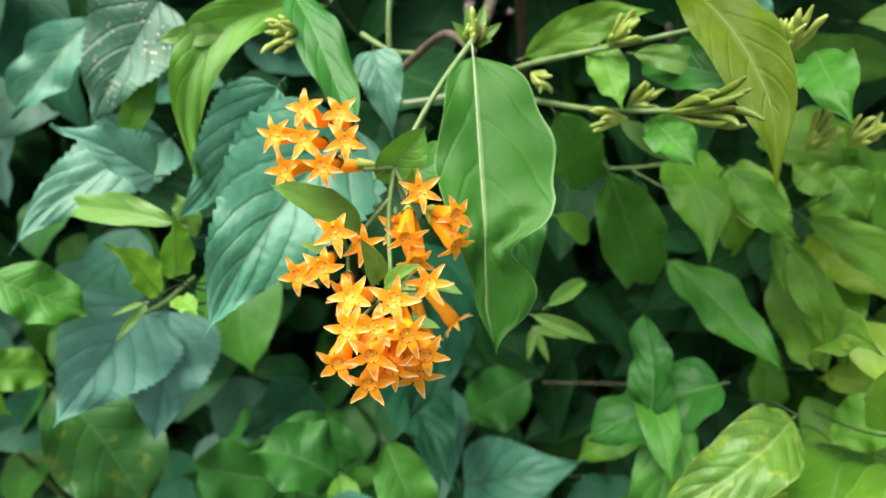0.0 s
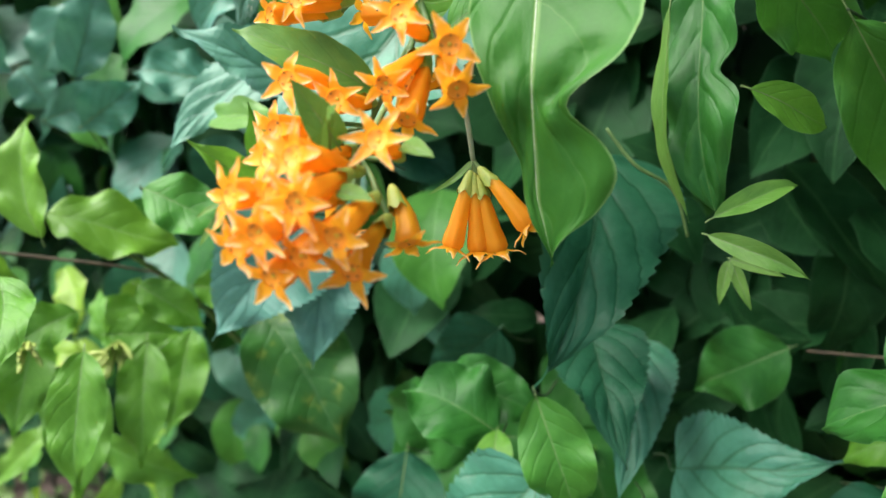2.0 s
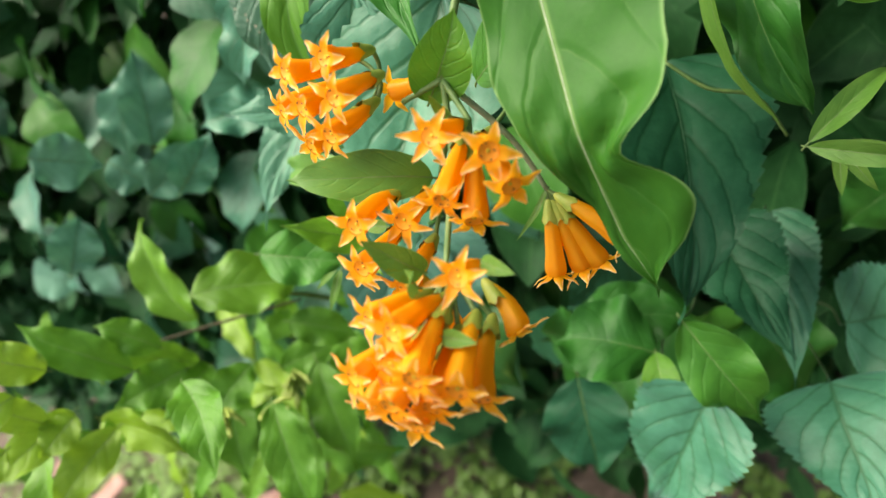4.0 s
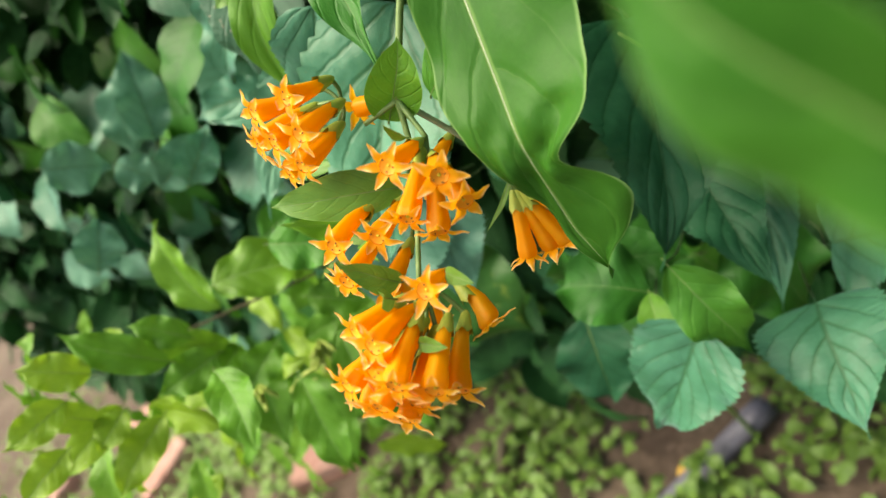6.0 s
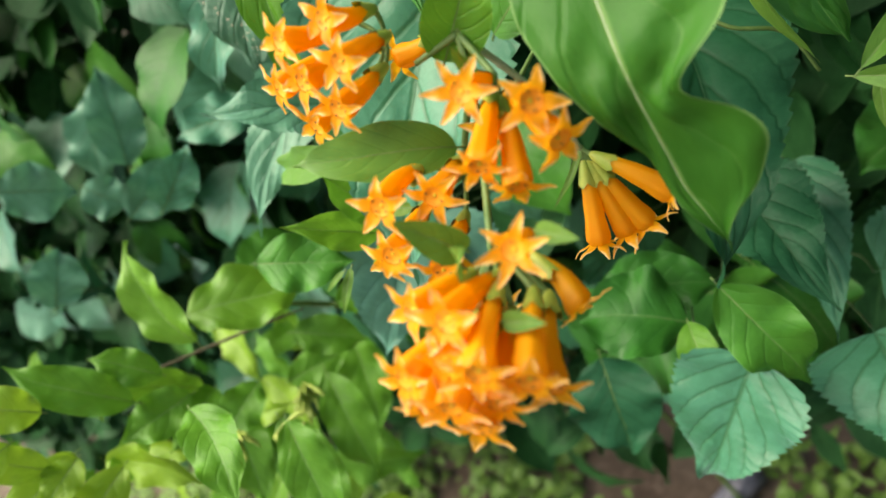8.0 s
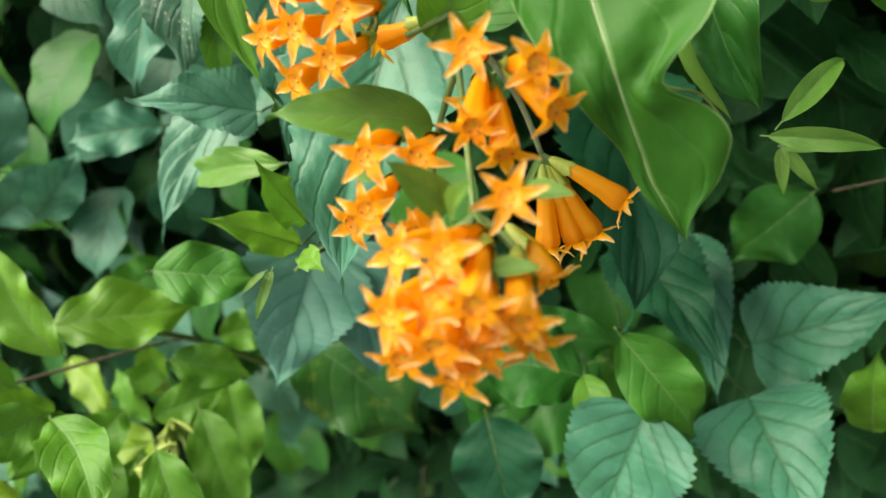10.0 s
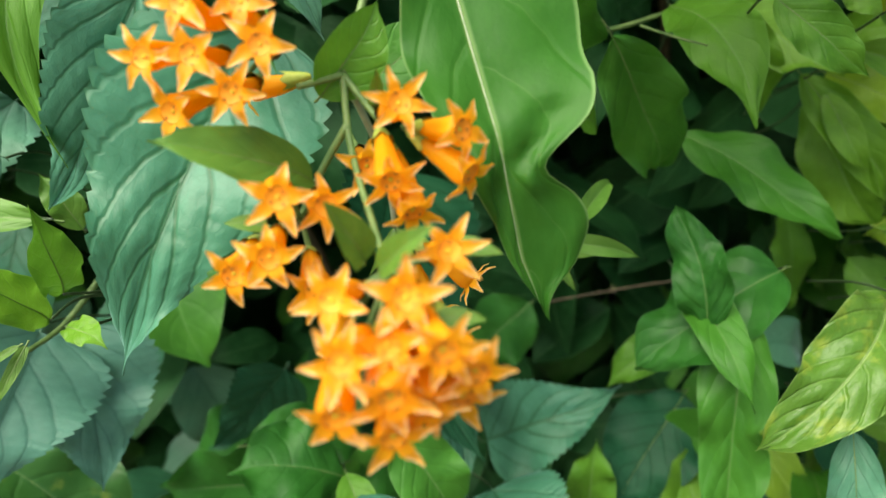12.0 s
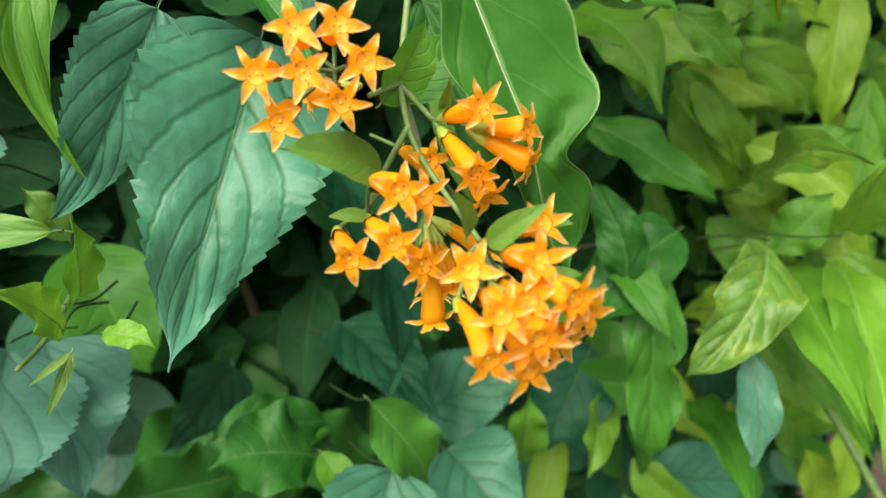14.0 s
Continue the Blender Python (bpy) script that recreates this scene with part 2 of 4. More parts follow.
    if slots is not None:
        me.polygons.foreach_set("material_index", np.asarray(slots, dtype=np.int32))
    if smooth:
        me.polygons.foreach_set("use_smooth", [True] * len(me.polygons))
    me.update()
    return me


def plant(name, at, label, category, group=""):
    base = new(name)
    base.location = at
    base.empty_display_size = 0.02
    return tagged(base, label, category, group)


def hang(ob, parent, m, label=""):
    """Puts ob under parent so that it stands at the world pose m."""
    ob.parent = parent
    up = parent
    place = Matrix.Identity(4)
    while up is not None:
        place = up.matrix_basis @ place
        up = up.parent
    ob.matrix_basis = place.inverted() @ m
    if label:
        tagged(ob, label)
    return ob


def tube_mesh(name, points, radii, mat, sides=7, steps=6):
    """A round stem along a smooth line through the points."""
    pts = [Vector(p) for p in points]
    line, width = [], []
    for i in range(len(pts) - 1):
        a, b = pts[max(i - 1, 0)], pts[i]
        c, d = pts[i + 1], pts[min(i + 2, len(pts) - 1)]
        for k in range(steps):
            t = k / steps
            line.append(0.5 * (2 * b + (c - a) * t + (2 * a - 5 * b + 4 * c - d) * t * t + (3 * b - a - 3 * c + d) * t ** 3))
            width.append(radii[i] + (radii[i + 1] - radii[i]) * t)
    line.append(pts[-1])
    width.append(radii[-1])
    verts, faces, side = [], [], None
    for i, p in enumerate(line):
        way = (line[min(i + 1, len(line) - 1)] - line[max(i - 1, 0)]).normalized()
        if side is None:
            side = way.orthogonal().normalized()
        side = (side - way * side.dot(way)).normalized()
        other = way.cross(side)
        for k in range(sides):
            a = 2 * math.pi * k / sides
            verts.append(p + (side * math.cos(a) + other * math.sin(a)) * width[i])
    n = len(line)
    for i in range(n - 1):
        for k in range(sides):
            q = (k + 1) % sides
            faces.append((i * sides + k, i * sides + q, (i + 1) * sides + q, (i + 1) * sides + k))
    faces.append(tuple(range(sides))[::-1])
    faces.append(tuple((n - 1) * sides + k for k in range(sides)))
    return mesh_of(name, verts, faces, None, (mat,))


def stem(parent, points, radii, mat, name="stem", label=""):
    return hang(new(name, tube_mesh(name, points, radii, mat)), parent, Matrix.Identity(4), label)


SHAPES = {  # rise, fall of the outline; length of the drawn-out tip; teeth a side; ripple of the rim; puffed cells; veins; slant and bow of the veins
    "ovate": (0.70, 0.92, 0.13, 0, 0.10, 0.026, 6.0, 0.30, 1.3),
    "big": (0.50, 0.72, 0.0, 0, 0.06, 0.016, 4.5, 0.34, 1.5),
    "lance": (0.75, 0.95, 0.06, 0, 0.04, 0.008, 6.0, 0.30, 1.3),
    "smooth": (0.62, 0.90, 0.08, 0, 0.03, 0.004, 6.0, 0.30, 1.3),
    "bract": (0.45, 0.95, 0.0, 0, 0.02, 0.004, 4.0, 0.30, 1.3),
    "serr": (0.38, 1.30, 0.07, 21, 0.05, 0.055, 6.0, 0.40, 1.0),
    "curl": (0.50, 0.80, 0.05, 0, 0.15, 0.10, 7.0, 0.30, 1.3),
    "lobed": (0.50, 0.80, 0.04, 0, 0.12, 0.055, 6.0, 0.30, 1.3),
}


def blade(kind, length, width, arch, fold, bend, seed, along=0, half=5):
    """Leaf along +x from the origin, face towards +z: vertices, faces, uvs."""
    rnd = random.Random(seed)
    rise, fall, drawn, teeth, ripple, puff, veins, slant, bow = SHAPES[kind]
    along = along or (teeth * 5 if teeth else 60 if kind in ("curl", "big", "lobed") else 34)
    peak = rise / (rise + fall)
    top = peak ** rise * (1 - peak) ** fall
    p1, p2, p3 = (rnd.uniform(0, 6.28) for _ in range(3))
    k1, k2 = rnd.uniform(7, 10), rnd.uniform(14, 19)
    twist = rnd.uniform(-0.25, 0.25)
    droop = rnd.uniform(0.0, 0.07) if drawn else 0.0
    hook = rnd.uniform(-0.08, 0.08) if drawn else 0.0
    verts, uvs, faces = [], [], []
    for i in range(along + 1):
        s = i / along
        hw = width / 2 * (s ** rise * (1 - s) ** fall / top) if 0 < s < 1 else 0.0
        if drawn and s > 1 - 2 * drawn:
            late = (s - 1 + 2 * drawn) / (2 * drawn)
            hw *= 1 - 0.55 * math.sin(math.pi * min(1.0, late * 1.15) / 2) ** 2
        hw = max(hw, width * 0.006)
        x0 = s * length
        tail = max(0.0, s - 0.62) / 0.38
        y0 = bend * length * 4 * s * (1 - s) + hook * length * tail * tail
        z0 = arch * length * 4 * s * (1 - s) + 0.012 * length * math.sin(k1 * s + p3) - droop * length * tail * tail
        slope = math.atan2(arch * 4 * (1 - 2 * s), 1.0)
        if kind == "big":
            knee = 0.5 * (1 + math.tanh((s - 0.62) / 0.07))
            z0 = length * (arch * 1.5 * s * (1 - knee) + arch * 2.45 * (1 - s) * knee)
        tooth = 1.0
        if teeth and 0.05 < s < 0.97:
            saw = (s * teeth + 0.15 * math.sin(9 * s + p1)) % 1.0
            tooth = 0.95 + 0.10 * (1 - saw) ** 0.8 * min(1.0, 4 * (1 - s) + 0.3)
        turn = twist * (s - 0.5)
        waist = slim = 1.0
        if kind == "big":
            waist = 1.0 + 0.26 * min(1.0, max(0.0, (0.64 - s) / 0.12)) - 0.52 * math.exp(-((s - 0.68) / 0.055) ** 2) + 0.52 * math.exp(-((s - 0.85) / 0.09) ** 2) + 0.05 * math.sin(23 * s)
            slim = (0.72 + 0.06 * math.sin(17 * s + 1.0)) * (1.0 - 0.62 * min(1.0, max(0.0, (s - 0.58) / 0.2)))
            hw *= min(1.0, max(0.05, (1 - s) / 0.09))
            y0 += 0.03 * length * max(0, s - 0.86) / 0.14
        if kind == "lobed":
            waist = 1.0 - 0.45 * math.exp(-((s - 0.46) / 0.06) ** 2) + 0.25 * math.exp(-((s - 0.66) / 0.10) ** 2)
            slim = 1.0 + 0.10 * math.sin(9 * s)
        for j in range(-half, half + 1):
            v = j / half
            edge = abs(v)
            y = v * hw * (waist if v > 0 else slim) * (tooth if edge == 1 else 1 - (1 - tooth) * edge ** 3)
            z = fold * edge * hw
            cell = abs(math.sin(math.pi * (veins * (s - slant * edge ** bow) + (0.3 if v < 0 else 0.0))))
            z += puff * length * 0.35 * cell ** 0.7 * min(1, 4 * edge) * (1 - 0.7 * edge) * min(1, hw * 5 / width)
            z += ripple * width * edge * edge * math.sin((k1 if v > 0 else k2 * 0.6) * s * 1.6 + (p1 if v > 0 else p2)) * min(1, 6 * s)
            if kind in ("big", "ovate", "curl", "lobed"):
                z += 0.030 * length * edge * noise.noise(Vector((s * 5.5 + p1, v * 1.8, p2)))
            if kind == "big":
                crease = math.exp(-((s - 0.66) / 0.13) ** 2) * edge * (1 - edge) * 4
                z += length * crease * (0.016 * math.sin(34 * s + 5 * v) + 0.020 * noise.noise(Vector((s * 22, v * 4, 1.0))))
            z += 0.35 * ripple * width * edge ** 3 * math.sin(k2 * 1.7 * s + (p2 if v > 0 else p1))
            y, z = y * math.cos(turn) - z * math.sin(turn), y * math.sin(turn) + z * math.cos(turn)
            verts.append((x0 - z * math.sin(slope), y0 + y, z0 + z * math.cos(slope)))
            uvs.append((s, (v + 1) / 2))
    n = 2 * half + 1
    for i in range(along):
        for j in range(n - 1):
            a = i * n + j
            faces.append((a, a + n, a + n + 1, a + 1))
    return verts, faces, uvs


def rib_and_stalk(verts, uvs, half, along, length, width, stalk, slim=1.0):
    """A raised midrib on the back and a stalk behind the base, as round rods."""
    n = 2 * half + 1
    line = [Vector(verts[i * n + half]) for i in range(0, along + 1, 2)]
    if stalk:
        first = line[0]
        line = [first + Vector((-stalk * length, 0, -0.5 * stalk * length)), first + Vector((-0.5 * stalk * length, 0, -0.12 * stalk * length))] + line
    start, sides = len(verts), 5
    for i, p in enumerate(line):
        r = (0.0006 + 0.006 * width) * (1 - 0.9 * i / (len(line) - 1)) * 0.42 * slim
        for k in range(sides):
            a = 2 * math.pi * k / sides
            verts.append((p.x, p.y + r * math.cos(a), p.z + r * math.sin(a) - r * 0.35))
            uvs.append((0.5, 0.5))
    added = []
    for i in range(len(line) - 1):
        for k in range(sides):
            q = (k + 1) % sides
            added.append((start + i * sides + k, start + (i + 1) * sides + k, start + (i + 1) * sides + q, start + i * sides + q))
    return added


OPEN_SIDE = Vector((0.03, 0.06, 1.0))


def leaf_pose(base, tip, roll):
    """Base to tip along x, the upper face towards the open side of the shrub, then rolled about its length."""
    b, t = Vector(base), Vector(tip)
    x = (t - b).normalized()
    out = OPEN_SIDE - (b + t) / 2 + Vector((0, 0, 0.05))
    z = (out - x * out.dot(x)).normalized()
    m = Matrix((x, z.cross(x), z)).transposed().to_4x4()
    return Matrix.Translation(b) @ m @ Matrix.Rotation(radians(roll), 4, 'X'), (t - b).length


def tint_material(tint):
    return LEAVES[0 if tint < 0.12 else 1 if tint < 0.25 else 2 if tint < 0.45 else 3 if tint < 0.65 else 4 if tint < 0.85 else 5]


leaf_count = [0]


def leaf(parent, kind, base, tip, width, roll=0, arch=0.06, fold=0.15, bend=0.0, tint=0.4, stalk=0.07, mat=None, label=""):
    leaf_count[0] += 1
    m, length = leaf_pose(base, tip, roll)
    half = 8 if kind in ("big", "serr", "curl", "lobed") else 6
    verts, faces, uvs = blade(kind, length, width, arch, fold, bend, leaf_count[0], 0, half)
    along = len(verts) // (2 * half + 1) - 1
    blades = len(faces)
    rods = rib_and_stalk(verts, uvs, half, along, length, width, stalk, 0.6 if kind == "serr" else 1.0)
    mats = (mat or (BRACT if kind == "bract" else BROAD if kind == "big" else tint_material(tint)), PALE_STEM if kind == "big" else DARK_STEM if kind == "serr" else GREEN_STEM)
    me = mesh_of("leaf", verts, faces + rods, uvs, mats, [0] * blades + [1] * len(rods))
    if kind in ("serr", "ovate", "curl", "lobed") and base[1] > 0.2 and parent.name != "budding_shrub":
        root, back = Vector(base), Vector((parent.location.x - base[0], 0.5 - base[1], -0.12)).normalized()
        bow = Vector((0, 0, 0.006 if leaf_count[0] % 2 else -0.004))
        stem(parent, [root - m.to_3x3() @ Vector((stalk * length * 0.6, 0, 0)), root + back * 0.02 + bow * 0.6, root + back * 0.05], [0.0004, 0.00045, 0.0005], TWIG, "leaf_stalk")
    return hang(new("leaf", me), parent, m, label)


# ---- the flower: trumpet with pointed lobes, calyx, throat and anthers ----
def corolla_mesh(length, lobes, seed, cup):
    """A slender funnel whose rim spreads into pointed, slightly keeled lobes."""
    rnd = random.Random(seed)
    verts, uvs, faces = [], [], []
    around = lobes * 4
    rings = [(0.0, 0.0009), (0.12, 0.0012), (0.30, 0.0016), (0.5, 0.0020), (0.7, 0.0022), (0.86, 0.0026), (0.95, 0.0026), (1.0, 0.0021)]
    sway = rnd.uniform(-0.0014, 0.0014)
    for s, r in rings:
        for k in range(around):
            a = 2 * math.pi * k / around
            rr = r * (1 + 0.09 * math.cos(lobes * a) * s)
            verts.append((rr * math.cos(a) + sway * math.sin(math.pi * s), rr * math.sin(a), s * length))
            uvs.append((0.02 + 0.55 * s, 0.5))
    for i in range(len(rings) - 1):
        for k in range(around):
            q = (k + 1) % around
            faces.append((i * around + k, i * around + q, (i + 1) * around + q, (i + 1) * around + k))
    spread = rnd.uniform(0.0, 0.9)
    for p in range(lobes):
        a0 = 2 * math.pi * (p + rnd.uniform(-0.06, 0.06)) / lobes
        reach = 0.0061 * rnd.uniform(0.9, 1.1)
        back = rnd.uniform(-0.0012, 0.0002) + 0.0007 * spread - cup
        lean = rnd.uniform(-0.12, 0.12)
        wide = 0.0021 * math.tan(math.pi / lobes) * rnd.uniform(0.85, 0.98)
        rows = 8
        first = len(verts)
        for i in range(rows + 1):
            s = i / rows
            r = 0.0020 + (reach - 0.0020) * s
            half = wide * ((1 - s) ** 0.8 * 0.82 + 0.18 * math.sqrt(1 - s)) + 0.00010
            z = length + 0.0004 * math.sin(math.pi * min(1, 1.5 * s)) - back * s * s
            for j in range(5):
                v = j / 4 * 2 - 1
                if i == 0:
                    a = a0 + v * math.pi / lobes
                    x, y, z0 = r * math.cos(a), r * math.sin(a), length
                else:
                    a = a0 + lean * s
                    x = r * math.cos(a) - v * half * math.sin(a)
                    y = r * math.sin(a) + v * half * math.cos(a)
                    z0 = z + 0.00035 * (v * v - 0.4) * (1 - 0.3 * s)
                verts.append((x, y, z0))
                uvs.append((0.6 + 0.4 * s, (v + 1) / 2))
        for i in range(rows):
            for j in range(4):
                a = first + i * 5 + j
                faces.append((a, a + 5, a + 6, a + 1))
    return mesh_of("corolla", verts, faces, uvs, (PETAL,))


def calyx_mesh():
    verts, faces = [], []
    around = 20
    rings = [(-0.0008, 0.0005), (0.0, 0.0010), (0.0012, 0.0013), (0.0028, 0.0016), (0.0040, 0.0020)]
    for i, (z, r) in enumerate(rings):
        for k in range(around):
            a = 2 * math.pi * k / around
            point = 0.0013 * (1 - abs((k * 5 / around) % 1.0 - 0.5) * 2) if i == 4 else 0.0
            verts.append((r * math.cos(a), r * math.sin(a), z + point))
    for i in range(4):
        for k in range(around):
            q = (k + 1) % around
            faces.append((i * around + k, i * around + q, (i + 1) * around + q, (i + 1) * around + k))
    return mesh_of("calyx", verts, faces, None, (CALYX,))


def dome(verts, faces, at, r, h, sides=8, rings=3):
    start = len(verts)
    for i in range(rings):
        a = math.pi / 2 * i / rings
        for k in range(sides):
            b = 2 * math.pi * k / sides
            verts.append((at[0] + r * math.cos(a) * math.cos(b), at[1] + r * math.cos(a) * math.sin(b), at[2] + h * math.sin(a)))
    verts.append((at[0], at[1], at[2] + h))
    for i in range(rings - 1):
        for k in range(sides):
            q = (k + 1) % sides
            faces.append((start + i * sides + k, start + i * sides + q, start + (i + 1) * sides + q, start + (i + 1) * sides + k))
    for k in range(sides):
        faces.append((start + (rings - 1) * sides + k, start + (rings - 1) * sides + (k + 1) % sides, len(verts) - 1))


def throat_mesh():
    """The floor of the tube just inside the mouth, with the round stigma."""
    verts, faces = [], []
    for k in range(16):
        a = 2 * math.pi * k / 16
        verts.append((0.0019 * math.cos(a), 0.0019 * math.sin(a), -0.0002))
    verts.append((0, 0, -0.0011))
    for k in range(16):
        faces.append((k, (k + 1) % 16, 16))
    dome(verts, faces, (0, 0, -0.0010), 0.00042, 0.0005)
    return mesh_of("throat", verts, faces, None, (THROAT, STIGMA), [0] * 16 + [1] * (len(faces) - 16))


def anther_mesh():
    verts, faces = [], []
    dome(verts, faces, (0, 0, 0), 0.00021, 0.00028, 6, 2)
    return mesh_of("anther", verts, faces, None, (ANTHER,))


COROLLAS = {}
CALYX_MESH, THROAT_MESH, ANTHER_MESH = calyx_mesh(), throat_mesh(), anther_mesh()
flower_count = [0]


FACE_TOP = Vector((-0.08, -0.85, 0.50)).normalized()
FACE_UPPER, FACE_MIDDLE, FACE_LOWER = Vector((-0.12, -0.95, 0.25)).normalized(), Vector((0.10, -0.97, 0.15)).normalized(), Vector((0.08, -0.98, 0.06)).normalized()


def flower(parent, node, star, face=None, cup=0.0):
    """One bloom: its mouth at star, its tube running back towards the cluster's node, a short stalk on to it. face: the way that the whole cluster turns to. cup: how far the lobes reach forward."""
    flower_count[0] += 1
    n = flower_count[0]
    b, t = Vector(node), Vector(star)
    way = (t - b).normalized()
    if face:
        way = (way * 0.34 + face * 0.66).normalized()
    length = min(max((t - b).length * 0.84, 0.0115), 0.0175)
    step = round(length * 1000)
    key = (step, 5 + (n % 3 == 0), n % 6, cup)
    if key not in COROLLAS:
        COROLLAS[key] = corolla_mesh(step / 1000, key[1], n, cup)
    length = step / 1000
    m = Matrix.Translation(t - way * length) @ way.to_track_quat('Z', 'Y').to_matrix().to_4x4() @ Matrix.Rotation(n * 1.7, 4, 'Z')
    bloom = hang(new("flower", COROLLAS[key]), parent, m)
    hang(new("calyx", CALYX_MESH), bloom, m, "yellow-green calyx")
    mouth = m @ Matrix.Translation((0, 0, length))
    hang(new("throat", THROAT_MESH), bloom, mouth, "yellow-green round stigma in the throat")
    specks = (5, 3, 4, 2)[n % 4]
    for p in range(specks):
        out = 0.0014 + 0.0003 * math.sin(n * 1.3 + p * 2.2)
        a = 2 * math.pi * p / specks + n * 2.4 + 0.5 * math.sin(n * 3.1 + p * 5.7)
        hang(new("anther", ANTHER_MESH), bloom, mouth @ Matrix.Translation((out * math.cos(a), out * math.sin(a), -0.0003)), "tiny dark anther")
    root = t - way * length
    if (root - Vector(node)).length > 0.0015:
        mid = (root + Vector(node)) / 2 - way * 0.001
        stem(parent, [node, mid, root], [0.0005, 0.0005, 0.0006], GREEN_STEM, "flower_stalk")
    return bloom


def bud_cluster(parent, at, way, count, size, seed, mat=None, spread=0.5):
    """Slender closed buds spreading from one point."""
    rnd = random.Random(seed)
    way = Vector(way).normalized()
    for _ in range(count + 8):
        d = (way + Vector((rnd.uniform(-1, 1), rnd.uniform(-1, 1), rnd.uniform(-1, 1))) * spread).normalized()
        length = size * rnd.uniform(0.7, 1.6)
        side = Vector((rnd.uniform(-1, 1), rnd.uniform(-1, 1), rnd.uniform(-1, 1))) * 0.08 * length
        r = 0.0008 + 0.028 * size
        p = Vector(at)
        stem(parent, [p, p + d * length * 0.4 + side, p + d * length * 0.78 + side, p + d * length], [r * 0.35, r * 0.62, r, r * 0.3], mat or BUD, "bud")


# ---- ground: soil with low weeds, a dark pipe and some paving stones ----
def soil_material():
    mat, nt = node_material("garden_soil")
    a, b = fine_noise(nt, 3.5, 6.0), fine_noise(nt, 55, 6.0)
    color = mix(nt, ramp(nt, a, 0.35, 0.65), (0.065, 0.042, 0.028), (0.12, 0.088, 0.062))
    color = mix(nt, ramp(nt, b, 0.45, 0.75), color, (0.15, 0.11, 0.08))
    finish(nt, color, 0.9, b, 0.8, 0.01)
    return mat


def ground_sheet():
    verts, faces = [], []
    xs = [-600, -60, -12] + [-5 + 0.125 * i for i in range(73)] + [12, 60, 600]
    ys = [-600, -60, -8] + [-2 + 0.125 * i for i in range(49)] + [12, 60, 600]
    for y in ys:
        for x in xs:
            near = abs(x) < 6 and abs(y) < 6
            verts.append((x, y, 0.018 * noise.noise(Vector((x * 3, y * 3, 0))) if near else 0.0))
    n = len(xs)
    for j in range(len(ys) - 1):
        for i in range(n - 1):
            faces.append((j * n + i, j * n + i + 1, (j + 1) * n + i + 1, (j + 1) * n + i))
    return mesh_of("ground", verts, faces, None, (soil_material(),))


tagged(new("ground", ground_sheet()), "brown garden soil under the shrubs", "ground", kind="structure")


def scattered_leaves(name, count, place, size, mat, seed, kind="smooth", along=8, half=2):
    """Many small leaves joined in one mesh; place(rnd) gives a position and an outward way."""
    rnd = random.Random(seed)
    protos = []
    for k in range(8):
        v, f, u = blade(kind, 1.0, rnd.uniform(0.5, 0.74), rnd.uniform(0.0, 0.14), rnd.uniform(0.05, 0.35), rnd.uniform(-0.06, 0.06), seed * 50 + k, along, half)
        protos.append((np.array(v), np.array(f), np.array(u)))
    allv, allf, allu, start = [], [], [], 0
    for _ in range(count):
        spot = place(rnd)
        if spot is None:
            continue
        p, out = spot
        v, f, u = protos[rnd.randrange(8)]
        out = Vector(out).normalized()
        down = Vector((rnd.uniform(-1, 1), rnd.uniform(-0.6, 0.6), rnd.uniform(-1.2, 0.3)))
        x = (down - out * down.dot(out)).normalized()
        m = np.array(Matrix((x, out.cross(x), out)).transposed())
        allv.append(v @ m.T * (size * rnd.uniform(0.6, 1.25)) + np.array(p))
        allf.append(f + start)
        allu.append(u)
        start += len(v)
    verts, faces, uvs = np.concatenate(allv), np.concatenate(allf), np.concatenate(allu)
    return mesh_of(name, verts.tolist(), faces.tolist(), uvs, (mat,))


BRICKS = [(-1.36, 0.545, 24, "pinkish clay brick lying flat among the weeds"), (-2.15, 0.50, 70, "pinkish clay brick half sunk in the soil"),
          (-2.95, 0.42, -15, "worn pinkish clay brick lying on the soil"), (-2.55, 0.66, 40, "weathered pinkish clay brick beside the weeds")]


def weed_place(rnd):
    x, y = rnd.gauss(-0.9, 1.3), rnd.gauss(0.6, 0.55)
    bare = noise.noise(Vector((x * 2.3 + 5, y * 2.3, 1.7)))
    if bare > 0.3 + rnd.uniform(-0.1, 0.1):
        return None
    strip = math.hypot((x + 0.46) * 0.9, y - 0.62) + 0.10 * noise.noise(Vector((x * 9, y * 9, 4.0)))
    if strip < 0.13 + rnd.uniform(-0.03, 0.03):
        return None
    patchy = noise.noise(Vector((x * 6, y * 6, 8.0)))
    if patchy > 0.22 + rnd.uniform(-0.15, 0.15) or any(math.hypot(x - bx, y - by) < 0.09 for bx, by, _, _ in BRICKS):
        return None
    return (x, y, rnd.uniform(0.004, 0.05) * (1.2 - patchy)), (rnd.uniform(-0.7, 0.7), rnd.uniform(-0.8, 0.5), 1.0)


tagged(new("weeds", scattered_leaves("weeds", 27000, weed_place, 0.028, WEED, 11, along=6, half=2)), "low bright green weeds covering the soil", "weeds", kind="stuff")


def brick_mesh(seed):
    rnd = random.Random(seed)
    bm = bmesh.new()
    bmesh.ops.create_cube(bm, size=1.0)
    for v in bm.verts:
        v.co = Vector((v.co.x * 0.20, v.co.y * 0.10, v.co.z * 0.06))
    bmesh.ops.bevel(bm, geom=bm.edges[:], offset=0.006, segments=2, affect='EDGES')
    bmesh.ops.subdivide_edges(bm, edges=[e for e in bm.edges if e.calc_length() > 0.03], cuts=4, use_grid_fill=True)
